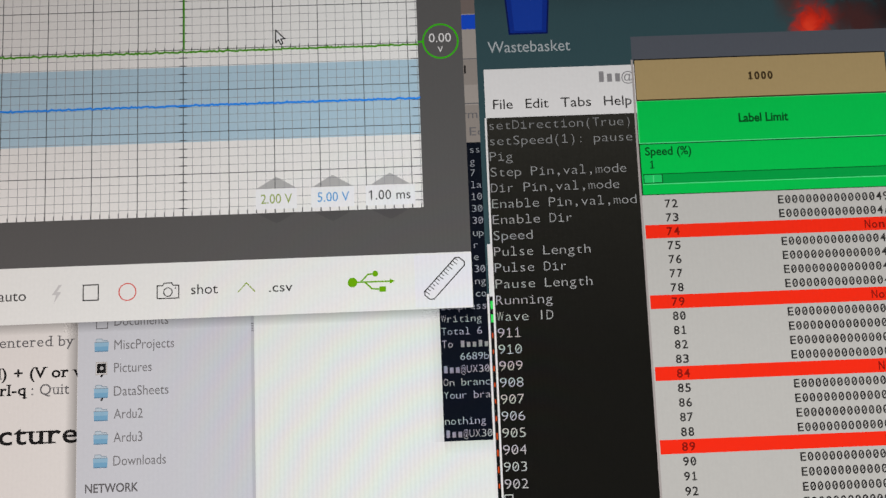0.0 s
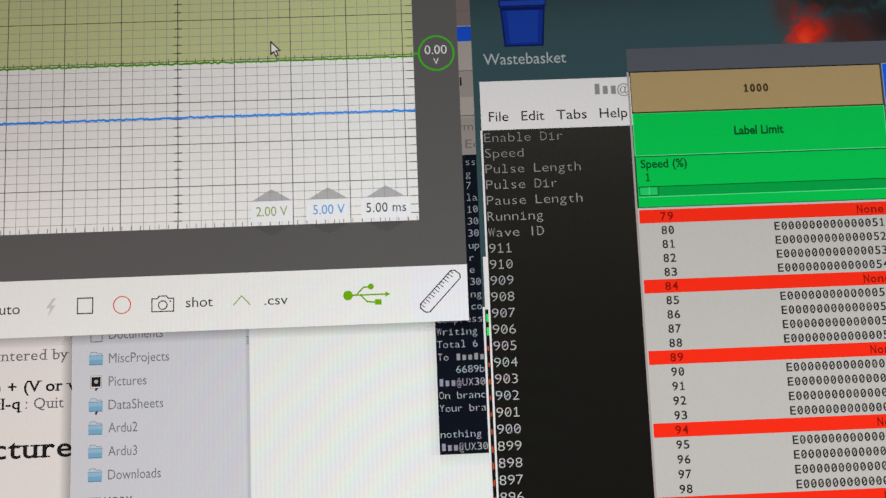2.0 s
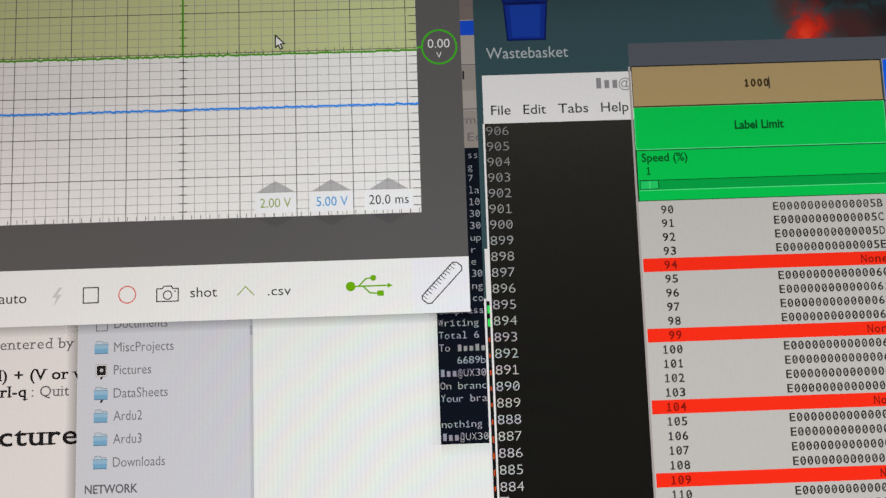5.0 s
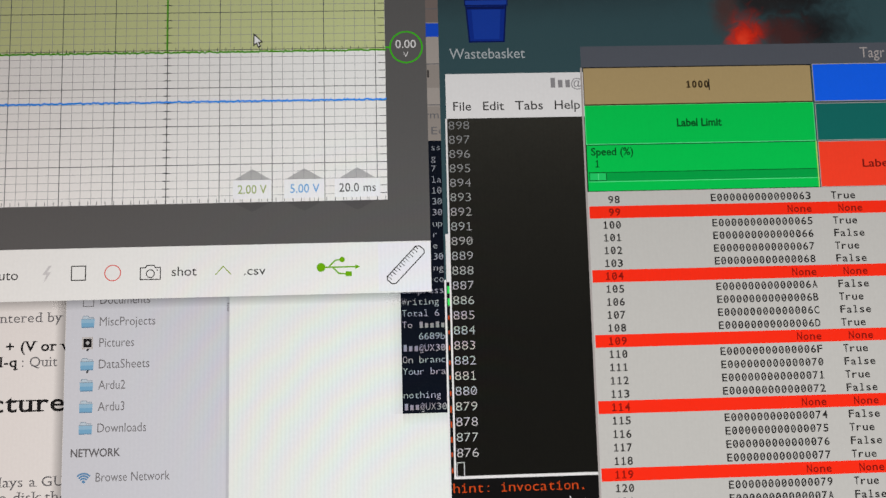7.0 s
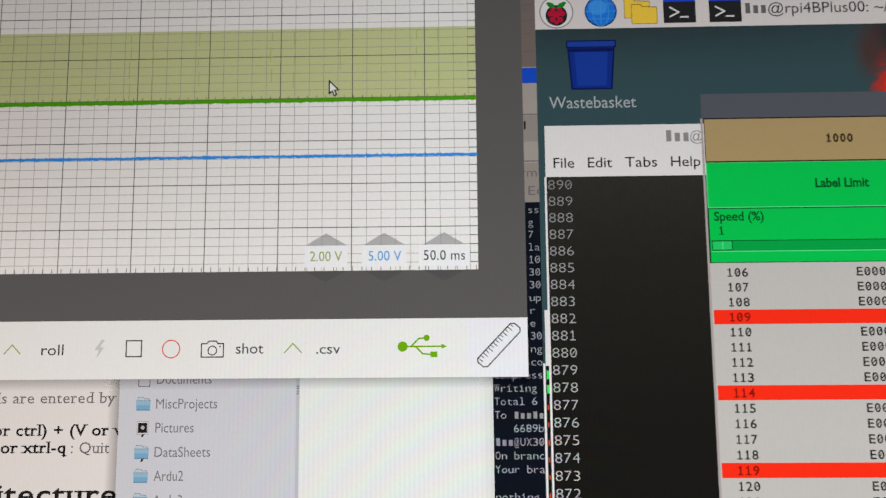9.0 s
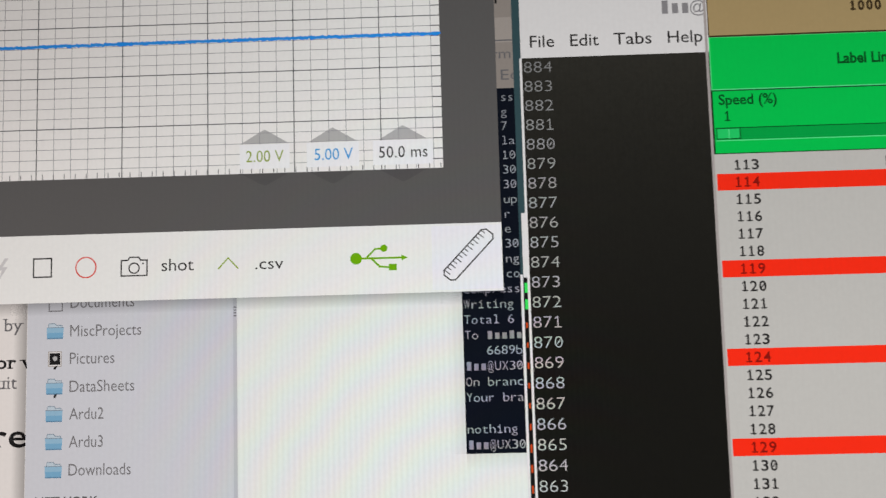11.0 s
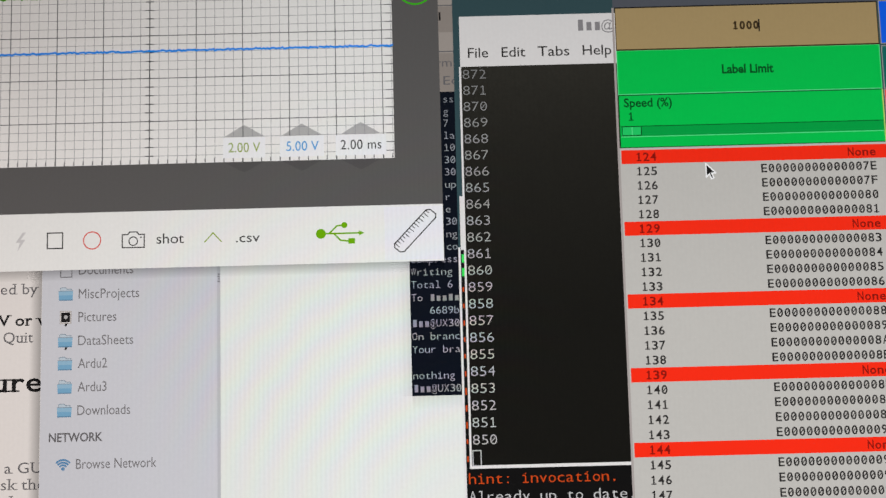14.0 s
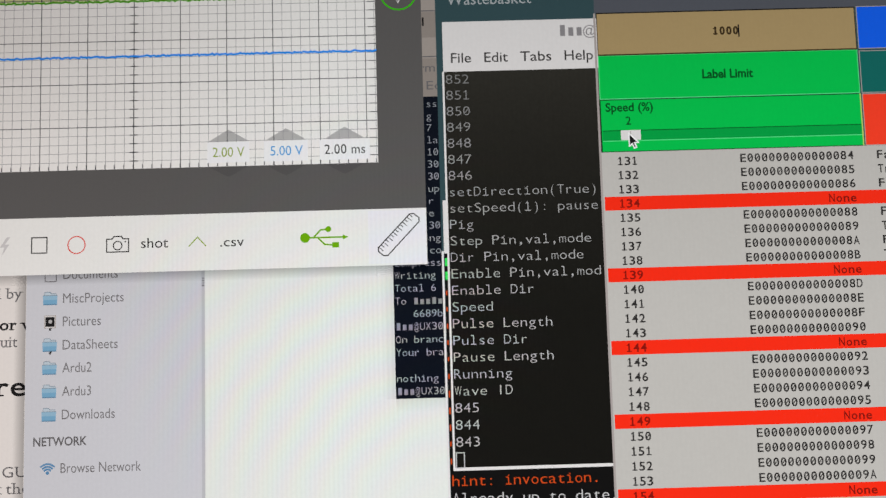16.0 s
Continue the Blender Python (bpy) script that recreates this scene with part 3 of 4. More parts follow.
GIT_ROWS = ("      ss", "      g", "      7", "      la", "      10", "      30", "      30", "      up", "      r", "      e", "      30", "      ng", "      co", "compress",
            "Writing", "Total 6", "To", "   6689b", "", "On branc", "Your bra", "", "nothing", "")
for i, text in enumerate(GIT_ROWS):
    k = i - 14
    base = -4.5 - k * (4.02 if k > 0 else 3.93)
    if text:
        mono(Sheet(5), text, -10.7, base, 1.9, 2.3, -0.012).put("output_line", GIT_TEXT, git)
    if i in (18, 23):
        bars("prompt_bar", 3, -10.6, base, 1.9, 1.75, 5, BAR_TONE, git)
        mono(Sheet(5), "@UX30", -5.0, base, 1.9, 2.3, -0.012).put("output_line", GIT_TEXT, git)
    if i == 16:
        bars("prompt_bar", 5, -4.9, base, 1.9, 1.6, 5, BAR_TONE, git)

# ---- remote desktop ----
remote = thing("remote_desktop", "remote desktop with taskbar and dark fire wallpaper", "screen program")
slab("wallpaper", 4.6, 232, -120, 110.4, 6, WALLPAPER, remote, "dark teal picture with red fire and black smoke")
slab("title_bar", 4.6, 232, 122.2, 150, 6, FRAME_GREY, remote)
slab("thin_border", 4.5, 5.2, -120, 4, 6.5, TITLE, remote)
slab("taskbar", 4.6, 232, 110.4, 122.0, 7, glow("taskbar_white", 221, 214, 212), remote, "white taskbar with icons")
slab("title_rule", 98, 232, 122.3, 123.2, 7, INK_SOFT, remote)
s = Sheet(8).disc(11.5, 116.1, 5.5)
menu = s.put("menu_button", glow("button_rim", 150, 146, 146), remote, "round menu button with red fruit shape")
Sheet(8.5).disc(11.5, 116.1, 5.1).put("button_face", TITLE, menu)
Sheet(8.8).disc(11.5, 115.0, 3.5, 3.5).put("fruit_edge", ICON_BLACK, menu)
for dx, dz, r in ((0, 0.2, 1.15), (-1.9, 0.5, 0.95), (1.9, 0.5, 0.95), (-1.2, -1.5, 0.95), (1.2, -1.5, 0.95), (0, -2.5, 0.7), (-1.1, 1.9, 0.8), (1.1, 1.9, 0.8)):
    Sheet(9).disc(11.5 + dx, 115.1 + dz, r, 0, 14).put("fruit", BERRY, menu)
Sheet(9.3).poly([(11.5, 117.4), (10.6, 119.0), (9.0, 119.6), (8.2, 119.2), (9.2, 117.8)]).poly([(11.5, 117.4), (12.4, 119.0), (14.0, 119.6), (14.8, 119.2), (13.8, 117.8)]).put("leaf_pair", LEAF, menu)
globe = Sheet(8).disc(25.8, 116.1, 5.2).put("browser_icon", glow("globe_edge", 24, 70, 128), remote, "blue globe with pale meridians")
Sheet(8.2).disc(25.8, 116.2, 4.7).put("globe_face", GLOBE, globe)
Sheet(8.35).disc(24.9, 117.4, 3.0, 2.5).put("globe_light", glow("globe_pale", 58, 148, 236), globe)
gs = Sheet(8.5)
for rx in (0.02, 2.6):
    gs.line([(25.8 + rx * math.cos(a), 116.1 + 5 * math.sin(a)) for a in (2 * math.pi * i / 24 for i in range(25))], 0.22)
for z, w in ((113.6, 4.4), (116.1, 5.0), (118.6, 4.4)):
    gs.rect(25.8 - w, 25.8 + w, z - 0.1, z + 0.1)
gs.put("meridians", SKY, globe)
for dx, dz, lay in ((0, 0, 8), (2.3, -2.0, 8.8)):
    f = Sheet(lay).poly([(33.3 + dx, 113.6 + dz), (41.6 + dx, 113.6 + dz), (41.6 + dx, 119.4 + dz), (37.0 + dx, 119.6 + dz), (36.3 + dx, 120.4 + dz), (33.3 + dx, 120.4 + dz)]).put("folder_icon", YELLOW_DARK, remote, "yellow folder")
    Sheet(lay + 0.4).poly([(33.5 + dx, 113.8 + dz), (41.4 + dx, 113.8 + dz), (41.4 + dx, 119.1 + dz), (36.8 + dx, 119.3 + dz), (36.1 + dx, 120.1 + dz), (33.5 + dx, 120.1 + dz)]).put("folder_front", YELLOW, f)
for x in (45.9, 60.5, 130.9):
    t = Sheet(8).rect(x, x + 10.3, 111.8, 120.4).put("terminal_icon", ICON_BLACK, remote, "black prompt icon with blue top edge")
    Sheet(8.5).rect(x, x + 10.3, 118.9, 120.4).put("icon_top", ICON_BLUE, t)
    Sheet(8.5).line([(x + 2.1, 117.0), (x + 4.9, 115.4), (x + 2.1, 113.9)], 0.5).rect(x + 5.2, x + 8.0, 113.5, 114.0).put("prompt_sign", TITLE, t)
for x in (71.6, 142.0):
    bars("task_name_bar", 3, x, 114.5, 2.5, 2.7, 8, INK_SOFT, remote)
    word("task_label", "@rpi4BPlus00: ~/Ta...", x + 7.7, x + 54.6, 114.4, 3.5, 8, INK, remote)
BASKET_DARK = glow("basket_dark", 10, 24, 84)
basket = Sheet(7).poly([(15.9, 90.4), (28.5, 90.4), (29.6, 104.5), (14.9, 104.5)]).put("wastebasket_icon", BASKET, remote, "dark blue waste bin")
Sheet(7.3).poly([(17.6, 91.4), (26.8, 91.4), (27.6, 102.6), (16.9, 102.6)]).put("bin_front", BASKET_FACE, basket)
Sheet(7.4).rect(14.5, 30.1, 104.2, 106.3).put("rim", BASKET_RIM, basket)
Sheet(7.8).line([(14.5, 104.2), (30.1, 104.2), (30.1, 106.3), (14.5, 106.3)], 0.4, True).put("rim_edge", BASKET_DARK, basket)
Sheet(7.8).line([(14.9, 104.2), (15.9, 90.4), (28.5, 90.4), (29.6, 104.2)], 0.55).put("bin_edge", BASKET_DARK, basket)
Sheet(7.8).rect(15.3, 29.2, 102.7, 103.8).put("rim_shadow", BASKET_DARK, basket)
word("icon_label", "Wastebasket", 8.4, 36.0, 84.1, 3.8, 7, PALE_TEXT, remote)

# ---- terminal on the remote desktop, mostly covered ----
hint = thing("hint_terminal", "covered black terminal with orange hint text", "screen program")
slab("title_bar", 5.3, 60, 3.2, 20.2, 7, TITLE, hint, "white title bar")
slab("screen_area", 5.3, 60, -100, 3.2, 7, glow("hint_black", 18, 17, 17), hint)
mono(Sheet(8), "hint: invocation.", 5.6, -68.9, 2.72, 3.3, -0.006).put("output_line", ORANGE, hint, "orange lettering")
mono(Sheet(8), "Already up to date.", 5.6, -74.2, 2.72, 3.2, -0.008).put("output_line", TERM_TEXT, hint)
bars("prompt_bar", 3, 5.6, -79.5, 2.72, 2.3, 8, glow("prompt_green", 46, 170, 70), hint)
mono(Sheet(8), "@rpi4BPlus00:~/", 13.8, -79.5, 2.72, 3.2, -0.004).put("prompt_line", BRIGHT_GREEN, hint, "green lettering")
for k, z in enumerate((1.8, -2.5)):
    Sheet(8).rect(5.5, 6.6, z - 2.6, z).put("green_mark", BRIGHT_GREEN, hint)
rnd = random.Random(4)
for k in range(11):
    z = -8.5 - k * 5.2
    Sheet(8).rect(5.5, 6.0, z - rnd.uniform(1.2, 2.2), z).put("orange_mark", ORANGE, hint)

# ---- terminal in front ----
term = thing("counting_terminal", "black terminal counting down, white title bar", "screen program")
slab("thin_border", 6.3, 60, -64.3, 61.9, 9, TITLE, term, "thin white frame")
slab("title_bar", 6.7, 60, 61.8, 78.4, 9.3, TITLE, term, "white title and menu bar")
slab("screen_area", 6.95, 60, -63.3, 61.9, 10, BLACK, term, "black text area")
for text, a, b in (("File", 9.3, 15.8), ("Edit", 20.1, 27.7), ("Tabs", 31.7, 41.8), ("Help", 46.1, 55.3)):
    word("menu_label", text, a, b, 64.8, 3.2, 10.5, INK, term, 0.004)
NAME_GREY = glow("name_grey", 142, 139, 141)
bars("title_name_bar", 3, 44.4, 72.8, 2.7, 2.8, 10.5, NAME_GREY, term)
word("title_sign", "@", 52.4, 56.6, 72.9, 3.2, 10.5, NAME_GREY, term)
Sheet(11).line([(7.3, -63.4), (9.8, -63.4), (9.8, -58.8), (7.3, -58.8)], 0.3, True).put("text_cursor", TERM_TEXT, term)
PITCH, TOP_LINE = 5.223, 57.9
HEADER = ["setDirection(True)", "setSpeed(1): pause", "Pig", "Step Pin,val,mode", "Dir Pin,val,mode", "Enable Pin,val,mod", "Enable Dir", "Speed",
          "Pulse Length", "Pulse Dir", "Pause Length", "Running", "Wave ID"]
TEXT = HEADER + [str(n) for n in range(911, 845, -1)] + HEADER + ["845", "844", "843"]
LINES = []
for i, text in enumerate(TEXT):
    LINES.append(mono(Sheet(11), text, 7.15, TOP_LINE, 2.66, 3.0, -0.014).put("output_line", TERM_TEXT, term))

# ---- tag table ----
table = thing("tag_table", "table of tags under coloured controls, red failed rows", "screen program")
slab("title_bar", 56.3, 226, 80.0, 88.0, 11, TITLE_GREY, table, "slate grey title bar")
slab("list_area", 56.6, 226, -92, 34.2, 11, LIST_GREY, table, "light grey list")
slab("left_frame", 55.9, 56.6, -92, 80, 11, FRAME_GREY, table)
word("title_label", "Tagr", 160.2, 169.5, 82.4, 3.9, 12, FRAME_GREY, table)
ROW_TOP, ROW_PITCH = 31.3, 4.56
ROWS = []
LIST_INK = glow("list_ink", 48, 46, 45)
for n in range(72, 160):
    bad = n % 5 == 4
    row = slab("tag_entry", 57.0, 225, ROW_TOP - 2.2, ROW_TOP + 2.2, 12, LIST_RED if bad else LIST_GREY, table, "red entry without a tag" if bad else "grey entry with a tag code")
    ink = RED_INK if bad else LIST_INK
    base = ROW_TOP - 1.35
    mono(Sheet(13), str(n), 68.3 - 2.31 * len(str(n)), base, 2.31, 2.6, 0.016).put("row_number", ink, row)
    code = "None" if bad else "E" + format(n + 1, "015X")
    mono(Sheet(13), code, 137.8 - 2.31 * len(code), base, 2.31, 2.6, 0.016).put("tag_code", ink, row)
    mono(Sheet(13), "None" if bad else "True" if n % 2 == 0 else "False", 147.2 if bad else 144.9, base, 2.31, 2.6, 0.016).put("state_flag", ink, row)
    ROWS.append(row)


def control(name, x0, x1, z0, z1, mat, edge, label):
    ob = slab(name, x0, x1, z0, z1, 15, edge, table, label)
    slab("face", x0 + 0.25, x1 - 0.25, z0 + 0.25, z1 - 0.25, 15.6, mat, ob)
    return ob


entry = control("entry_field", 56.8, 141.2, 66.0, 80.0, BROWN, BROWN_INK, "tan number field")
mono(Sheet(17), "1000", 94.3, 71.95, 2.2, 2.45, 0.045, False).put("entry_value", BROWN_INK, entry)
limit = control("limit_button", 56.8, 141.2, 51.4, 65.9, GREEN, GREEN_LIGHT, "bright green button")
word("button_label", "Label Limit", 90.3, 106.8, 57.6, 2.8, 17, GREEN_INK, limit, 0.03)
speed = control("speed_slider", 56.8, 141.2, 34.2, 51.3, GREEN, GREEN_INK, "bright green slider panel")
word("slider_label", "Speed (%)", 58.5, 73.8, 47.4, 2.7, 17, GREEN_INK, speed, 0.02)
slab("trough", 57.3, 140.8, 37.9, 41.0, 16.4, GREEN_DEEP, speed, "darker green trough")
slab("trough_edge", 57.3, 140.8, 41.0, 41.25, 16.4, GREEN_INK, speed)
slab("trough_edge", 57.3, 140.8, 37.65, 37.9, 16.4, GREEN_LIGHT, speed)
YELLOW_EDGE = glow("yellow_edge", 190, 214, 110)
slab("right_edge", 140.9, 141.3, 34.2, 51.3, 16.4, YELLOW_EDGE, speed)
slab("lower_edge", 56.8, 141.2, 65.75, 66.2, 16.4, BROWN_INK, entry)
slab("upper_edge", 56.8, 141.2, 79.7, 80.1, 16.4, INK_DARK, entry)
for x0, x1, z0, z1, mat, label in ((141.7, 226, 66.0, 80.2, BLUE, "vivid blue button"), (141.7, 226, 51.4, 65.4, TEAL, "dark teal button"), (141.7, 226, 34.2, 51.2, RED, "red orange button")):
    control("side_button", x0, x1, z0, z1, mat, FRAME_GREY, label)
word("button_label", "Label", 157.6, 168.0, 41.4, 2.8, 17, glow("deep_red_ink", 120, 20, 14), table, 0.012)
thumb = slab("slider_thumb", 57.6, 63.8, 38.1, 41.0, 17, GREEN_INK, speed, "light green handle")
slab("thumb_face", 57.75, 63.5, 38.35, 40.9, 17.4, glow("thumb_face_green", 36, 206, 104), thumb)
slab("thumb_line", 60.6, 60.85, 38.3, 40.8, 17.8, GREEN_LIGHT, thumb)
active = slab("slider_thumb", 57.6, 64.0, 38.0, 41.2, 18, TITLE, speed, "white lit handle")
slab("thumb_line", 60.6, 60.85, 38.3, 40.9, 18.4, FRAME_GREY, active)
one = mono(Sheet(17), "1", 59.5, 43.0, 2.2, 2.6, 0.012).put("slider_value", GREEN_INK, speed)
two = mono(Sheet(17), "2", 64.6, 43.0, 2.2, 2.6, 0.012).put("slider_value", GREEN_INK, speed)
caret = slab("caret", 102.75, 103.2, 71.0, 75.1, 17.5, INK_DARK, entry)

# ---- oscilloscope window ----
scope_win = thing("oscilloscope_program", "oscilloscope program with squared plot and white toolbar", "screen program")
slab("dark_frame", -282, 0, 18.0, 150, 6, DARK, scope_win, "dark grey frame")
slab("toolbar", -282, 0, 0, 18.0, 6, WHITE_BAR, scope_win, "white tool bar")
slab("plot_area", -275, -14.9, 33.0, 140, 7, PLOT, scope_win, "white squared plot")
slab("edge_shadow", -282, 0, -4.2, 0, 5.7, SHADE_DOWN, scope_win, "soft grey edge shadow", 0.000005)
blue_band = slab("blue_band", -275, -14.95, 57.4, 82.8, 8, BLUE_BAND, scope_win, "pale blue highlight band")
green_band = slab("green_band", -275, -14.95, 88.3, 112.0, 8, OLIVE_BAND, scope_win, "pale olive highlight band")
ZERO, SIGNAL = 88.7, 87.9
for k in range(-3, 4):
    slab("grid_line", -275, -14.9, ZERO + 14 * k - 0.13, ZERO + 14 * k + 0.13, 10, GRID, scope_win)
for k in range(-19, 19):
    z = ZERO + 2.8 * k
    if k % 5 and z > 34:
        slab("fine_grid_line", -275, -14.9, z - 0.075, z + 0.075, 9, GRID_FINE, scope_win)
VERTICAL = []
for k in range(-9, 7):
    VERTICAL.append((k, slab("grid_line", -0.13, 0.13, 33.0, 140, 10, GRID, scope_win)))
    for j in range(1, 5):
        VERTICAL.append((k + j / 5, slab("fine_grid_line", -0.07, 0.07, 33.0, 140, 9, GRID_FINE, scope_win)))
TICK = glow("tick_dark", 70, 71, 74)
s = Sheet(10.4)
for k in range(-19, 19):
    if ZERO + 2.8 * k > 34:
        slab("edge_tick", -17.3, -14.95, ZERO + 2.8 * k - 0.13, ZERO + 2.8 * k + 0.13, 10.2, TICK, scope_win)
for k in range(-19, 19):
    s.rect(-94.1, -91.5, ZERO + 2.8 * k - 0.17, ZERO + 2.8 * k + 0.17)
axis_ticks = s.rect(-92.95, -92.65, 33.2, 140).put("centre_scale", TICK, scope_win, "centre axis with tick marks")
x = -15.5
while x > -190:
    slab("zero_tick", x - 0.09, x + 0.09, ZERO - 0.9, ZERO + 0.9, 10.2, TICK, scope_win)
    slab("edge_tick", x - 0.1, x + 0.1, 33.05, 34.4, 10.2, TICK, scope_win)
    x -= 2.98


def trace(name, x0, x1, z, mat, seed, layer, width=0.62):
    r = random.Random(seed)
    pts = [(x0 + i * 0.6, z + r.uniform(-0.16, 0.16) + r.choice((0, 0, 0, 0.15, -0.15))) for i in range(int((x1 - x0) / 0.6) + 1)]
    return Sheet(layer).line(pts, width).put(name, mat, scope_win, "wavering signal line")


SWEEP = []
for a, b in ((-190, -131), (-131, -116.3), (-116.3, -85), (-85, -38.3), (-38.3, -14.9)):
    SWEEP.append((trace("green_trace", a, b, SIGNAL, TRACE_GREEN, a, 11), trace("blue_trace", a, b, 69.6, TRACE_BLUE, a + 1, 11)))
ROLLING = [trace(name, -190, -14.9, z, mat, seed, 11.2, wide) for name, z, mat, wide in (("green_trace", SIGNAL + 0.1, glow("lime_trace", 78, 164, 10), 0.95), ("blue_trace", 69.7, glow("light_trace", 40, 145, 236), 0.56))
           for seed in (21, 22, 23)]
pulse = slab("pulse_line", -0.28, 0.28, ZERO, 111.5, 11.4, TRACE_GREEN, scope_win, "thin green pulse")
second_pulse = slab("pulse_line", -0.22, 0.22, ZERO, 111.5, 11.4, TRACE_GREEN, scope_win, "thin green pulse")
PULSE_PALE = glow("pale_pulse", 172, 180, 104)
rnd = random.Random(12)
PULSES = []
for x in (-174.0, -166.2, -143.5, -127.2, -120.1, -104.8, -81.1, -73.4, -58.6, -34.1, -26.8):
    top = 111.0
    while top > ZERO + 5:
        low = top - rnd.uniform(2.5, 7.0)
        at = x + rnd.uniform(-0.35, 0.35)
        PULSES.append(slab("pulse_line", at - 0.13, at + 0.13, low, top, 11.4, PULSE_PALE, scope_win))
        top = low - rnd.uniform(0.5, 5.0)

for x0, x1, text, mat, t0, t1 in ((-69.3, -55.9, "2.00 V", OLIVE, -67.6, -57.5), (-51.3, -37.3, "5.00 V", SKY, -49.2, -38.9), (-33.5, -17.5, "", INK, 0, 0)):
    tag = slab("range_box", x0, x1, 34.2, 40.8, 12, RULER_FILL, scope_win, "white reading box")
    if text:
        word("reading", text, t0, t1, 36.05, 3.05, 13, mat, tag)
    mid = (x0 + x1) / 2
    Sheet(8.5).poly([(mid - 6.5, 41.0), (mid + 6.5, 41.0), (mid + 1.5, 44.0), (mid, 44.8), (mid - 1.5, 44.0)]).put("up_arrow", GREY_TRI, tag)
    Sheet(12).poly([(mid - 6.3, 32.9), (mid - 1.4, 30.2), (mid, 29.6), (mid + 1.4, 30.2), (mid + 6.3, 32.9)]).put("down_arrow", LOW_TRI, tag)
READINGS = {}
for text in ("1.00 ms", "2.00 ms", "5.00 ms", "10.0 ms", "20.0 ms", "50.0 ms"):
    READINGS[text] = book("time_reading", text, -31.9, -19.0, 36.1, 3.05, 13, INK_DARK, scope_win, 0.0, True)

level = Sheet(8).ring(-7.25, 88.8, 5.8, 0.55).rect(-14.9, -13.0, 88.5, 89.1).put("level_ring", LIME, scope_win, "green ring with level reading")
word("level_reading", "0.00", -11.1, -3.7, 88.5, 3.0, 8, TITLE, level)
word("level_unit", "V", -8.3, -6.5, 85.0, 2.0, 8, TITLE, level)

Sheet(8).line([(-163.4, 8.0), (-160.9, 10.8), (-158.3, 8.0)], 0.35).put("chevron", OLIVE, scope_win)
auto = word("mode_label", "auto", -151.8, -143.0, 7.5, 3.3, 8, INK, scope_win)
roll = word("mode_label", "roll", -151.6, -144.6, 7.5, 3.3, 8, INK, scope_win)
Sheet(8).poly([(-132.6, 12.2), (-134.8, 9.0), (-133.4, 9.0), (-134.2, 6.2), (-131.8, 9.9), (-133.2, 9.9), (-131.6, 12.2)]).put("flash_icon", FADE, scope_win, "faded grey lightning bolt")
Sheet(8).line([(-124.8, 6.9), (-120.0, 6.9), (-120.0, 11.8), (-124.8, 11.8)], 0.38, True).put("stop_icon", INK, scope_win, "dark square outline")
Sheet(8).ring(-110.7, 9.15, 2.7, 0.36).put("record_icon", RED_RING, scope_win, "thin red ring")
s = Sheet(8).line([(-101.2, 6.6), (-94.3, 6.6), (-94.3, 10.7), (-96.0, 10.7), (-96.6, 11.5), (-98.9, 11.5), (-99.5, 10.7), (-101.2, 10.7)], 0.36, True)
s.ring(-97.75, 8.6, 1.35, 0.34).rect(-95.6, -95.1, 9.6, 10.0).put("camera_icon", INK, scope_win, "dark camera outline")
word("tool_label", "shot", -90.4, -81.8, 7.6, 3.2, 8, INK, scope_win)
Sheet(8).line([(-75.2, 7.8), (-72.6, 10.6), (-70.0, 7.8)], 0.36).put("chevron", OLIVE, scope_win)
word("tool_label", ".csv", -65.4, -57.9, 7.4, 3.0, 8, INK, scope_win)
u = Sheet(8).disc(-38.6, 9.4, 1.55).line([(-38, 9.4), (-26.2, 9.4)], 0.5).poly([(-26.6, 10.2), (-24.9, 9.4), (-26.6, 8.6)])
u.line([(-36.0, 9.4), (-33.6, 11.8), (-31.5, 12.0)], 0.5).disc(-31.2, 12.0, 0.95)
u.line([(-34.6, 9.4), (-32.4, 7.2), (-29.6, 6.9)], 0.5).rect(-30.0, -27.9, 6.1, 7.8).put("plug_icon", USB_GREEN, scope_win, "green branching connector symbol")
slab("tool_highlight", -18.5, -0.2, 0.6, 17.4, 6.6, glow("pale_lilac", 240, 240, 245), scope_win)
corners = [(-16.1, 5.0), (-13.1, 2.5), (-1.7, 14.3), (-4.7, 16.8)]
rim = []
for k, (cx, cz) in enumerate(corners):
    for near in (corners[k - 1], corners[(k + 1) % 4]):
        d = math.hypot(near[0] - cx, near[1] - cz)
        rim.append((cx + (near[0] - cx) * 0.9 / d, cz + (near[1] - cz) * 0.9 / d))
s = Sheet(8).line(rim, 0.36, True)
for i in range(1, 15):
    f = i / 15
    ax, az = -16.1 + f * 11.4, 5.0 + f * 11.8
    d = 0.45 if i % 2 else 0.3
    s.line([(ax, az), (ax + 3.0 * d, az - 2.5 * d)], 0.26)
s.put("ruler_icon", INK, scope_win, "dark slanted ruler outline")

POINTER_WHITE = glow("pointer_white", 246, 246, 246)


def arrow(name, label, fill, edge):
    ob = thing(name, label, "pointer")
    tip = [(0, 0), (0, -4.3), (0.95, -3.4), (1.6, -4.9), (2.35, -4.6), (1.7, -3.15), (3.0, -3.05)]
    Sheet(20).poly([(0, 0), (0, -4.3), (0.95, -3.4), (1.7, -3.15), (3.0, -3.05)]).poly([(0.95, -3.4), (1.6, -4.9), (2.35, -4.6), (1.7, -3.15)]).put("arrow", fill, ob)
    Sheet(20.6).line(tip, 0.42, True).put("outline", edge, ob)
    return ob


pointer = arrow("mouse_pointer", "white arrow pointer with black edge on the plot", POINTER_WHITE, INK_DARK)
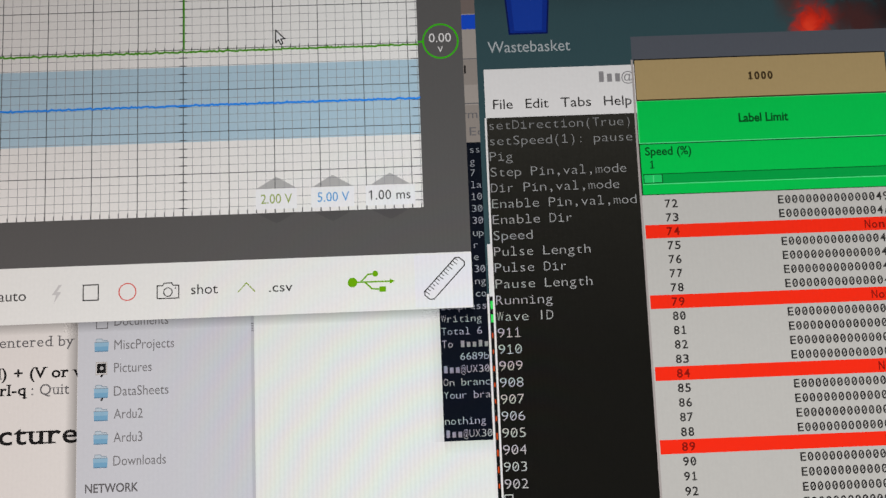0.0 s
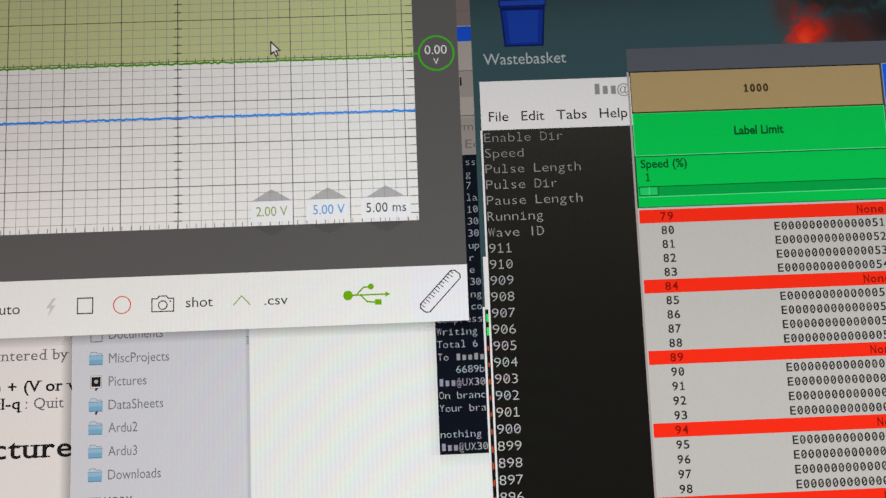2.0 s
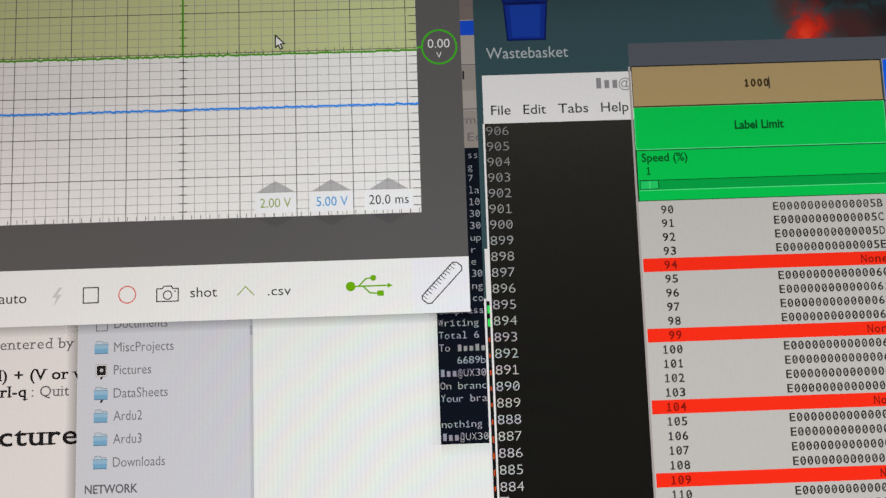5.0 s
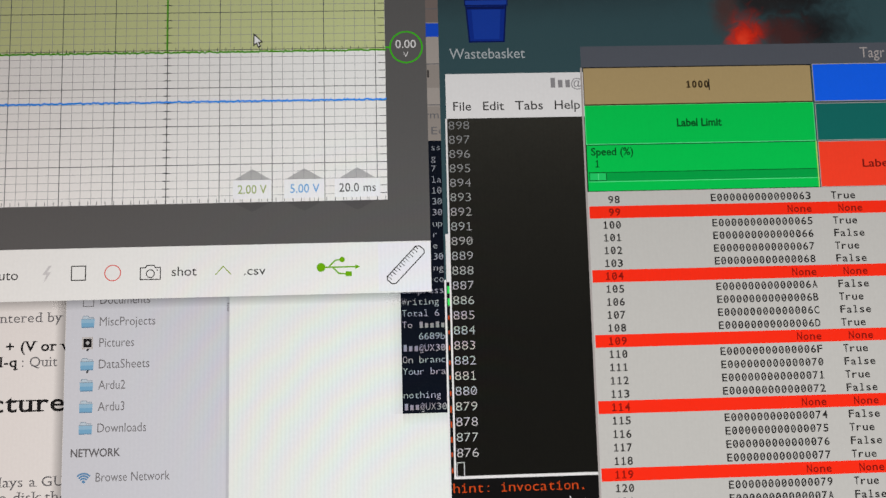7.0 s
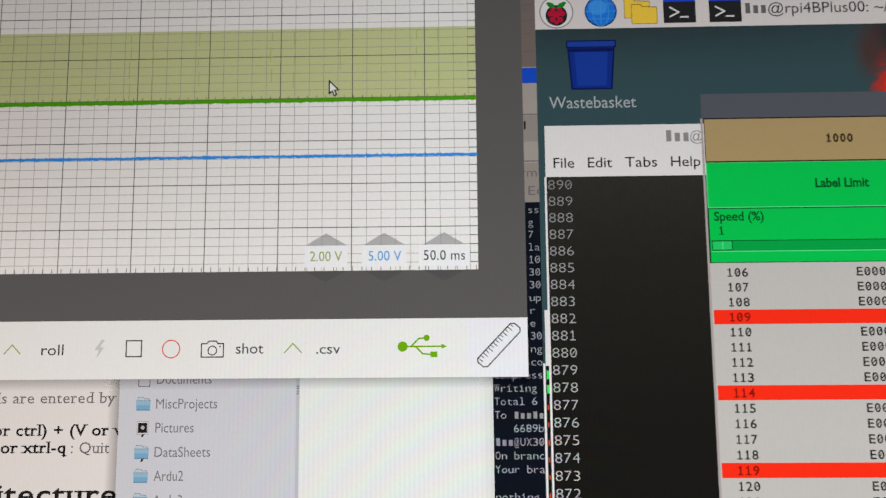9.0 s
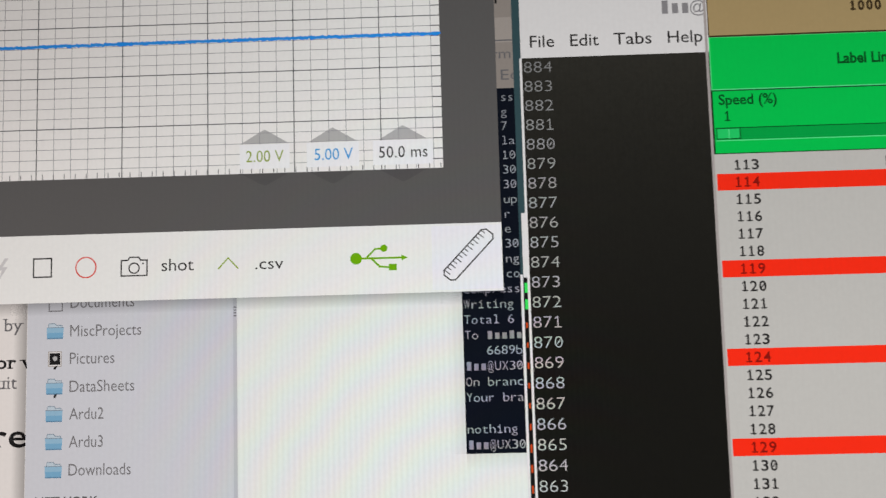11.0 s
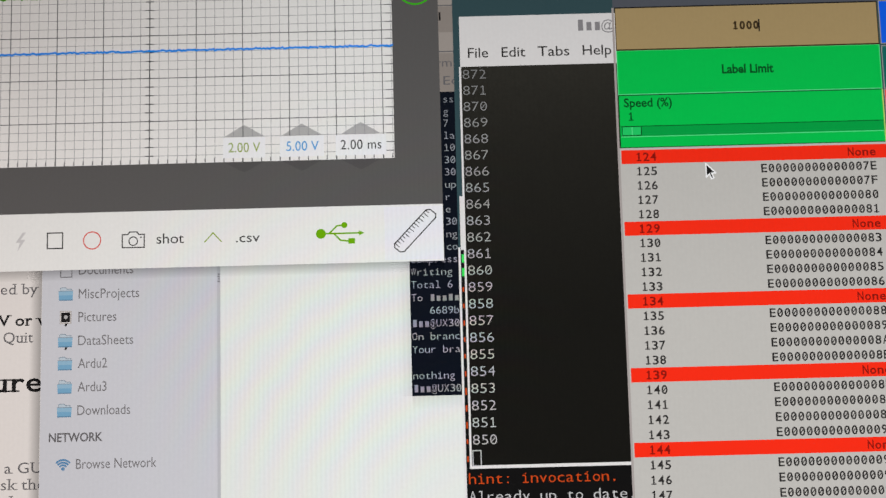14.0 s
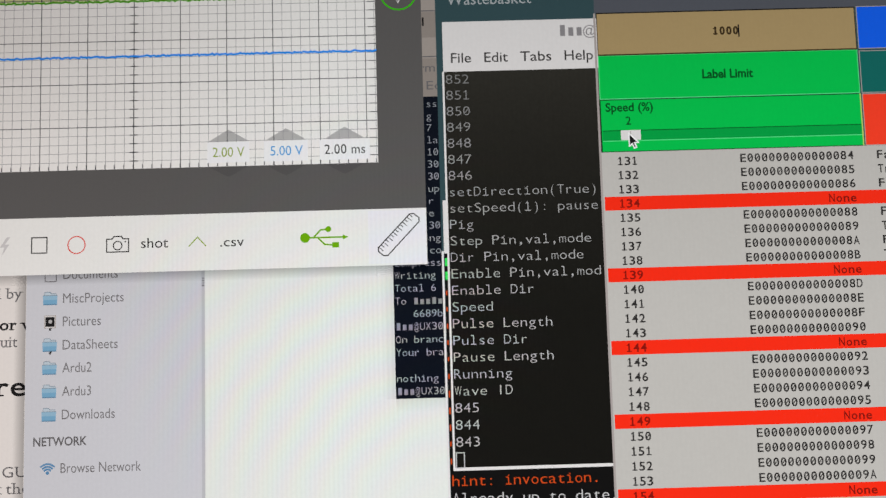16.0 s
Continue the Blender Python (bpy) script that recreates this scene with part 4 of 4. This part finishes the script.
remote_pointer = arrow("remote_pointer", "black arrow pointer with white edge on the slider", INK_DARK, POINTER_WHITE)

# ---- motion of what the display shows ----
TICK = 1 / FPS
HIDE = 0.0024


def counted(knots):
    """Whole steps between known counts: the time of each count."""
    times = {}
    for (t0, a), (t1, b) in zip(knots, knots[1:]):
        for k in range(a + 1, b + 1):
            times[k] = t0 + (t1 - t0) * (k - a - 0.5) / (b - a)
    return times


def stepped(ob, states):
    """Keys that hold each state until the next: (seconds, x, y, z)."""
    rows = []
    for i, (t, x, y, z) in enumerate(states):
        t = round(t * FPS) * TICK
        if i and rows[-1][0] < t - 1.5 * TICK:
            rows.append((t - TICK, pose(*states[i - 1][1:])))
        rows.append((t, pose(x, y, z)))
    if rows[-1][0] < 16.0 - TICK:
        rows.append((16.0, rows[-1][1]))
    elif len(rows) == 1:
        rows.append((16.0, rows[-1][1]))
    walk(ob, rows)


def shown(ob, spans, x=0.0):
    """Keeps a piece in front during the spans, behind the panel else."""
    states = [(0.0, x, 0 if spans[0][0] <= 0 else HIDE, 0)]
    for a, b in spans:
        if a > 0:
            states.append((a, x, 0, 0))
        if b < 16:
            states.append((b, x, HIDE, 0))
    stepped(ob, states)


def scroll(pieces, times, first, last_row, pitch):
    """Lines that step upwards, one row a count; beyond the edges they lie behind the panel."""
    counts = sorted(times)
    for i, ob in enumerate(pieces):
        inside = HIDE + i * 0.000002
        place = lambda c: (0.0, 0.0 if 0 <= i - c <= last_row else inside, -pitch * min(max(i - c, 0), last_row) / 1000)
        states = [(0.0, *place(first))]
        for c in counts:
            p = place(c)
            if p != states[-1][1:]:
                states.append((times[c], *p))
        stepped(ob, states)


def motions():
    lines = counted([(0, 0), (0.3, 0), (0.5, 2), (1, 3), (1.5, 5), (1.7, 6), (2, 6), (2.5, 8), (3, 11), (3.2, 12), (3.5, 12), (6, 22), (6.5, 24), (7, 26), (7.5, 28), (7.75, 28), (8, 30), (10.5, 39),
                     (11, 40), (11.5, 43), (12, 45), (12.5, 46), (13, 48), (13.5, 50), (13.7, 50), (14, 52), (14.5, 53), (15, 55)])
    lines |= {69: 15.1, 70: 15.36, 71: 15.55, 72: 15.87}
    scroll(LINES, lines, 0, 22, PITCH)
    tags = counted([(0, 0), (0.5, 2), (1, 4), (1.5, 5), (2, 7), (2.5, 9), (3, 11), (3.5, 13), (6, 22), (6.5, 24), (7, 26), (7.5, 28), (8, 30), (10.5, 39),
                    (11, 41), (11.5, 43), (12, 45), (12.5, 46), (13, 48), (13.5, 50), (14, 52), (14.5, 54), (15, 56), (15.5, 58), (16, 59)])
    scroll(ROWS, tags, 0, 26, ROW_PITCH)
    shown(blue_band, [(0, 0.85)])
    shown(green_band, [(0.85, 16)])
    for text, spans in (("1.00 ms", [(0, 1.55)]), ("5.00 ms", [(1.65, 2.8), (12.75, 13.4)]), ("10.0 ms", [(2.8, 3.25), (11.4, 12.75)]),
                        ("20.0 ms", [(3.25, 7.25), (11.25, 11.4)]), ("50.0 ms", [(7.25, 11.25)]), ("2.00 ms", [(1.55, 1.65), (13.4, 16)])):
        shown(READINGS[text], spans)
    shown(level, [(0, 7.25), (11.25, 16)])
    shown(auto, [(0, 7.25), (11.25, 16)])
    shown(roll, [(7.25, 11.25)])
    shown(axis_ticks, [(0, 7.25), (11.25, 16)])
    for i, pair in enumerate(SWEEP):
        for ob in pair:
            spans = ([(0, 1.55), (1.75, 3.25), (3.55, 16)], [(0, 1.55), (1.75, 3.25), (3.55, 7.25), (7.35, 16)], [(0, 7.25), (7.35, 16)],
                     [(0, 7.25), (7.45, 16)], [(0, 1.55), (1.75, 3.25), (3.55, 7.25), (7.55, 16)])[i]
            shown(ob, spans)
    for k, ob in VERTICAL:
        states = []
        for t, pitch, at in ((0.0, 14.9, -92.8), (1.7, 18.6, -92.8), (7.25, 23.3, -101.2), (11.25, 18.6, -92.8), (13.4, 14.9, -92.8)):
            x = at + k * pitch
            states.append((t, x / 1000, 0 if x < -15.2 else HIDE, 0))
        stepped(ob, states)
    stepped(pulse, [(0.0, -0.0925, 0, 0), (1.55, -0.077, 0, 0), (1.65, -0.069, 0, 0), (1.75, -0.069, HIDE, 0), (2.75, -0.064, 0, 0), (4.2, -0.093, 0, 0), (7.25, -0.093, HIDE, 0), (7.35, -0.1189, 0, 0), (7.55, -0.1189, HIDE, 0)])
    for ob in PULSES + ROLLING:
        shown(ob, [(7.55, 11.25)])
    stepped(second_pulse, [(0.0, -0.072, HIDE, 0), (7.45, -0.072, 0, 0), (7.55, -0.072, HIDE, 0)])
    shown(caret, [(0.4, 0.7), (1.4, 1.7), (2.3, 4.0), (5.0, 7.8), (11.3, 12.2), (12.9, 13.3), (13.7, 14.3), (14.6, 15.1), (15.55, 16)])
    stepped(active, [(0.0, 0, HIDE, 0), (15.55, 0, 0, 0), (15.93, 0.0055, 0, 0)])
    walk(thumb, [(0, pose(0, 0, 0)), (15.9, pose(0, 0, 0)), (15.95, pose(0.0055, 0, 0)), (16, pose(0.0055, 0, 0))])
    shown(one, [(0, 15.93)])
    shown(two, [(15.93, 16)])
    stepped(pointer, [(0.0, -0.062, 0, 0.0943), (13.6, -0.025, 0, 0.054), (13.67, -0.012, 0, 0.034), (13.8, -0.005, HIDE, 0.03)])
    way = [(13.87, 43.9, 20.8), (13.97, 83.5, 28.6), (14.1, 105, 33), (14.2, 120.2, 36.6), (14.3, 110, 39), (14.4, 97.8, 40.9),
           (14.47, 87.5, 42.4), (14.7, 85.5, 41.9), (14.9, 83.4, 42.0), (15.2, 82.9, 42.4), (15.37, 72.2, 41.6), (15.47, 61.7, 41.8), (15.6, 59.5, 41.5), (15.8, 59.6, 41.3), (15.93, 65.6, 40.2)]
    stepped(remote_pointer, [(0.0, 0.01, HIDE, 0.02)] + [(t, x / 1000, 0, z / 1000) for t, x, z in way])


motions()
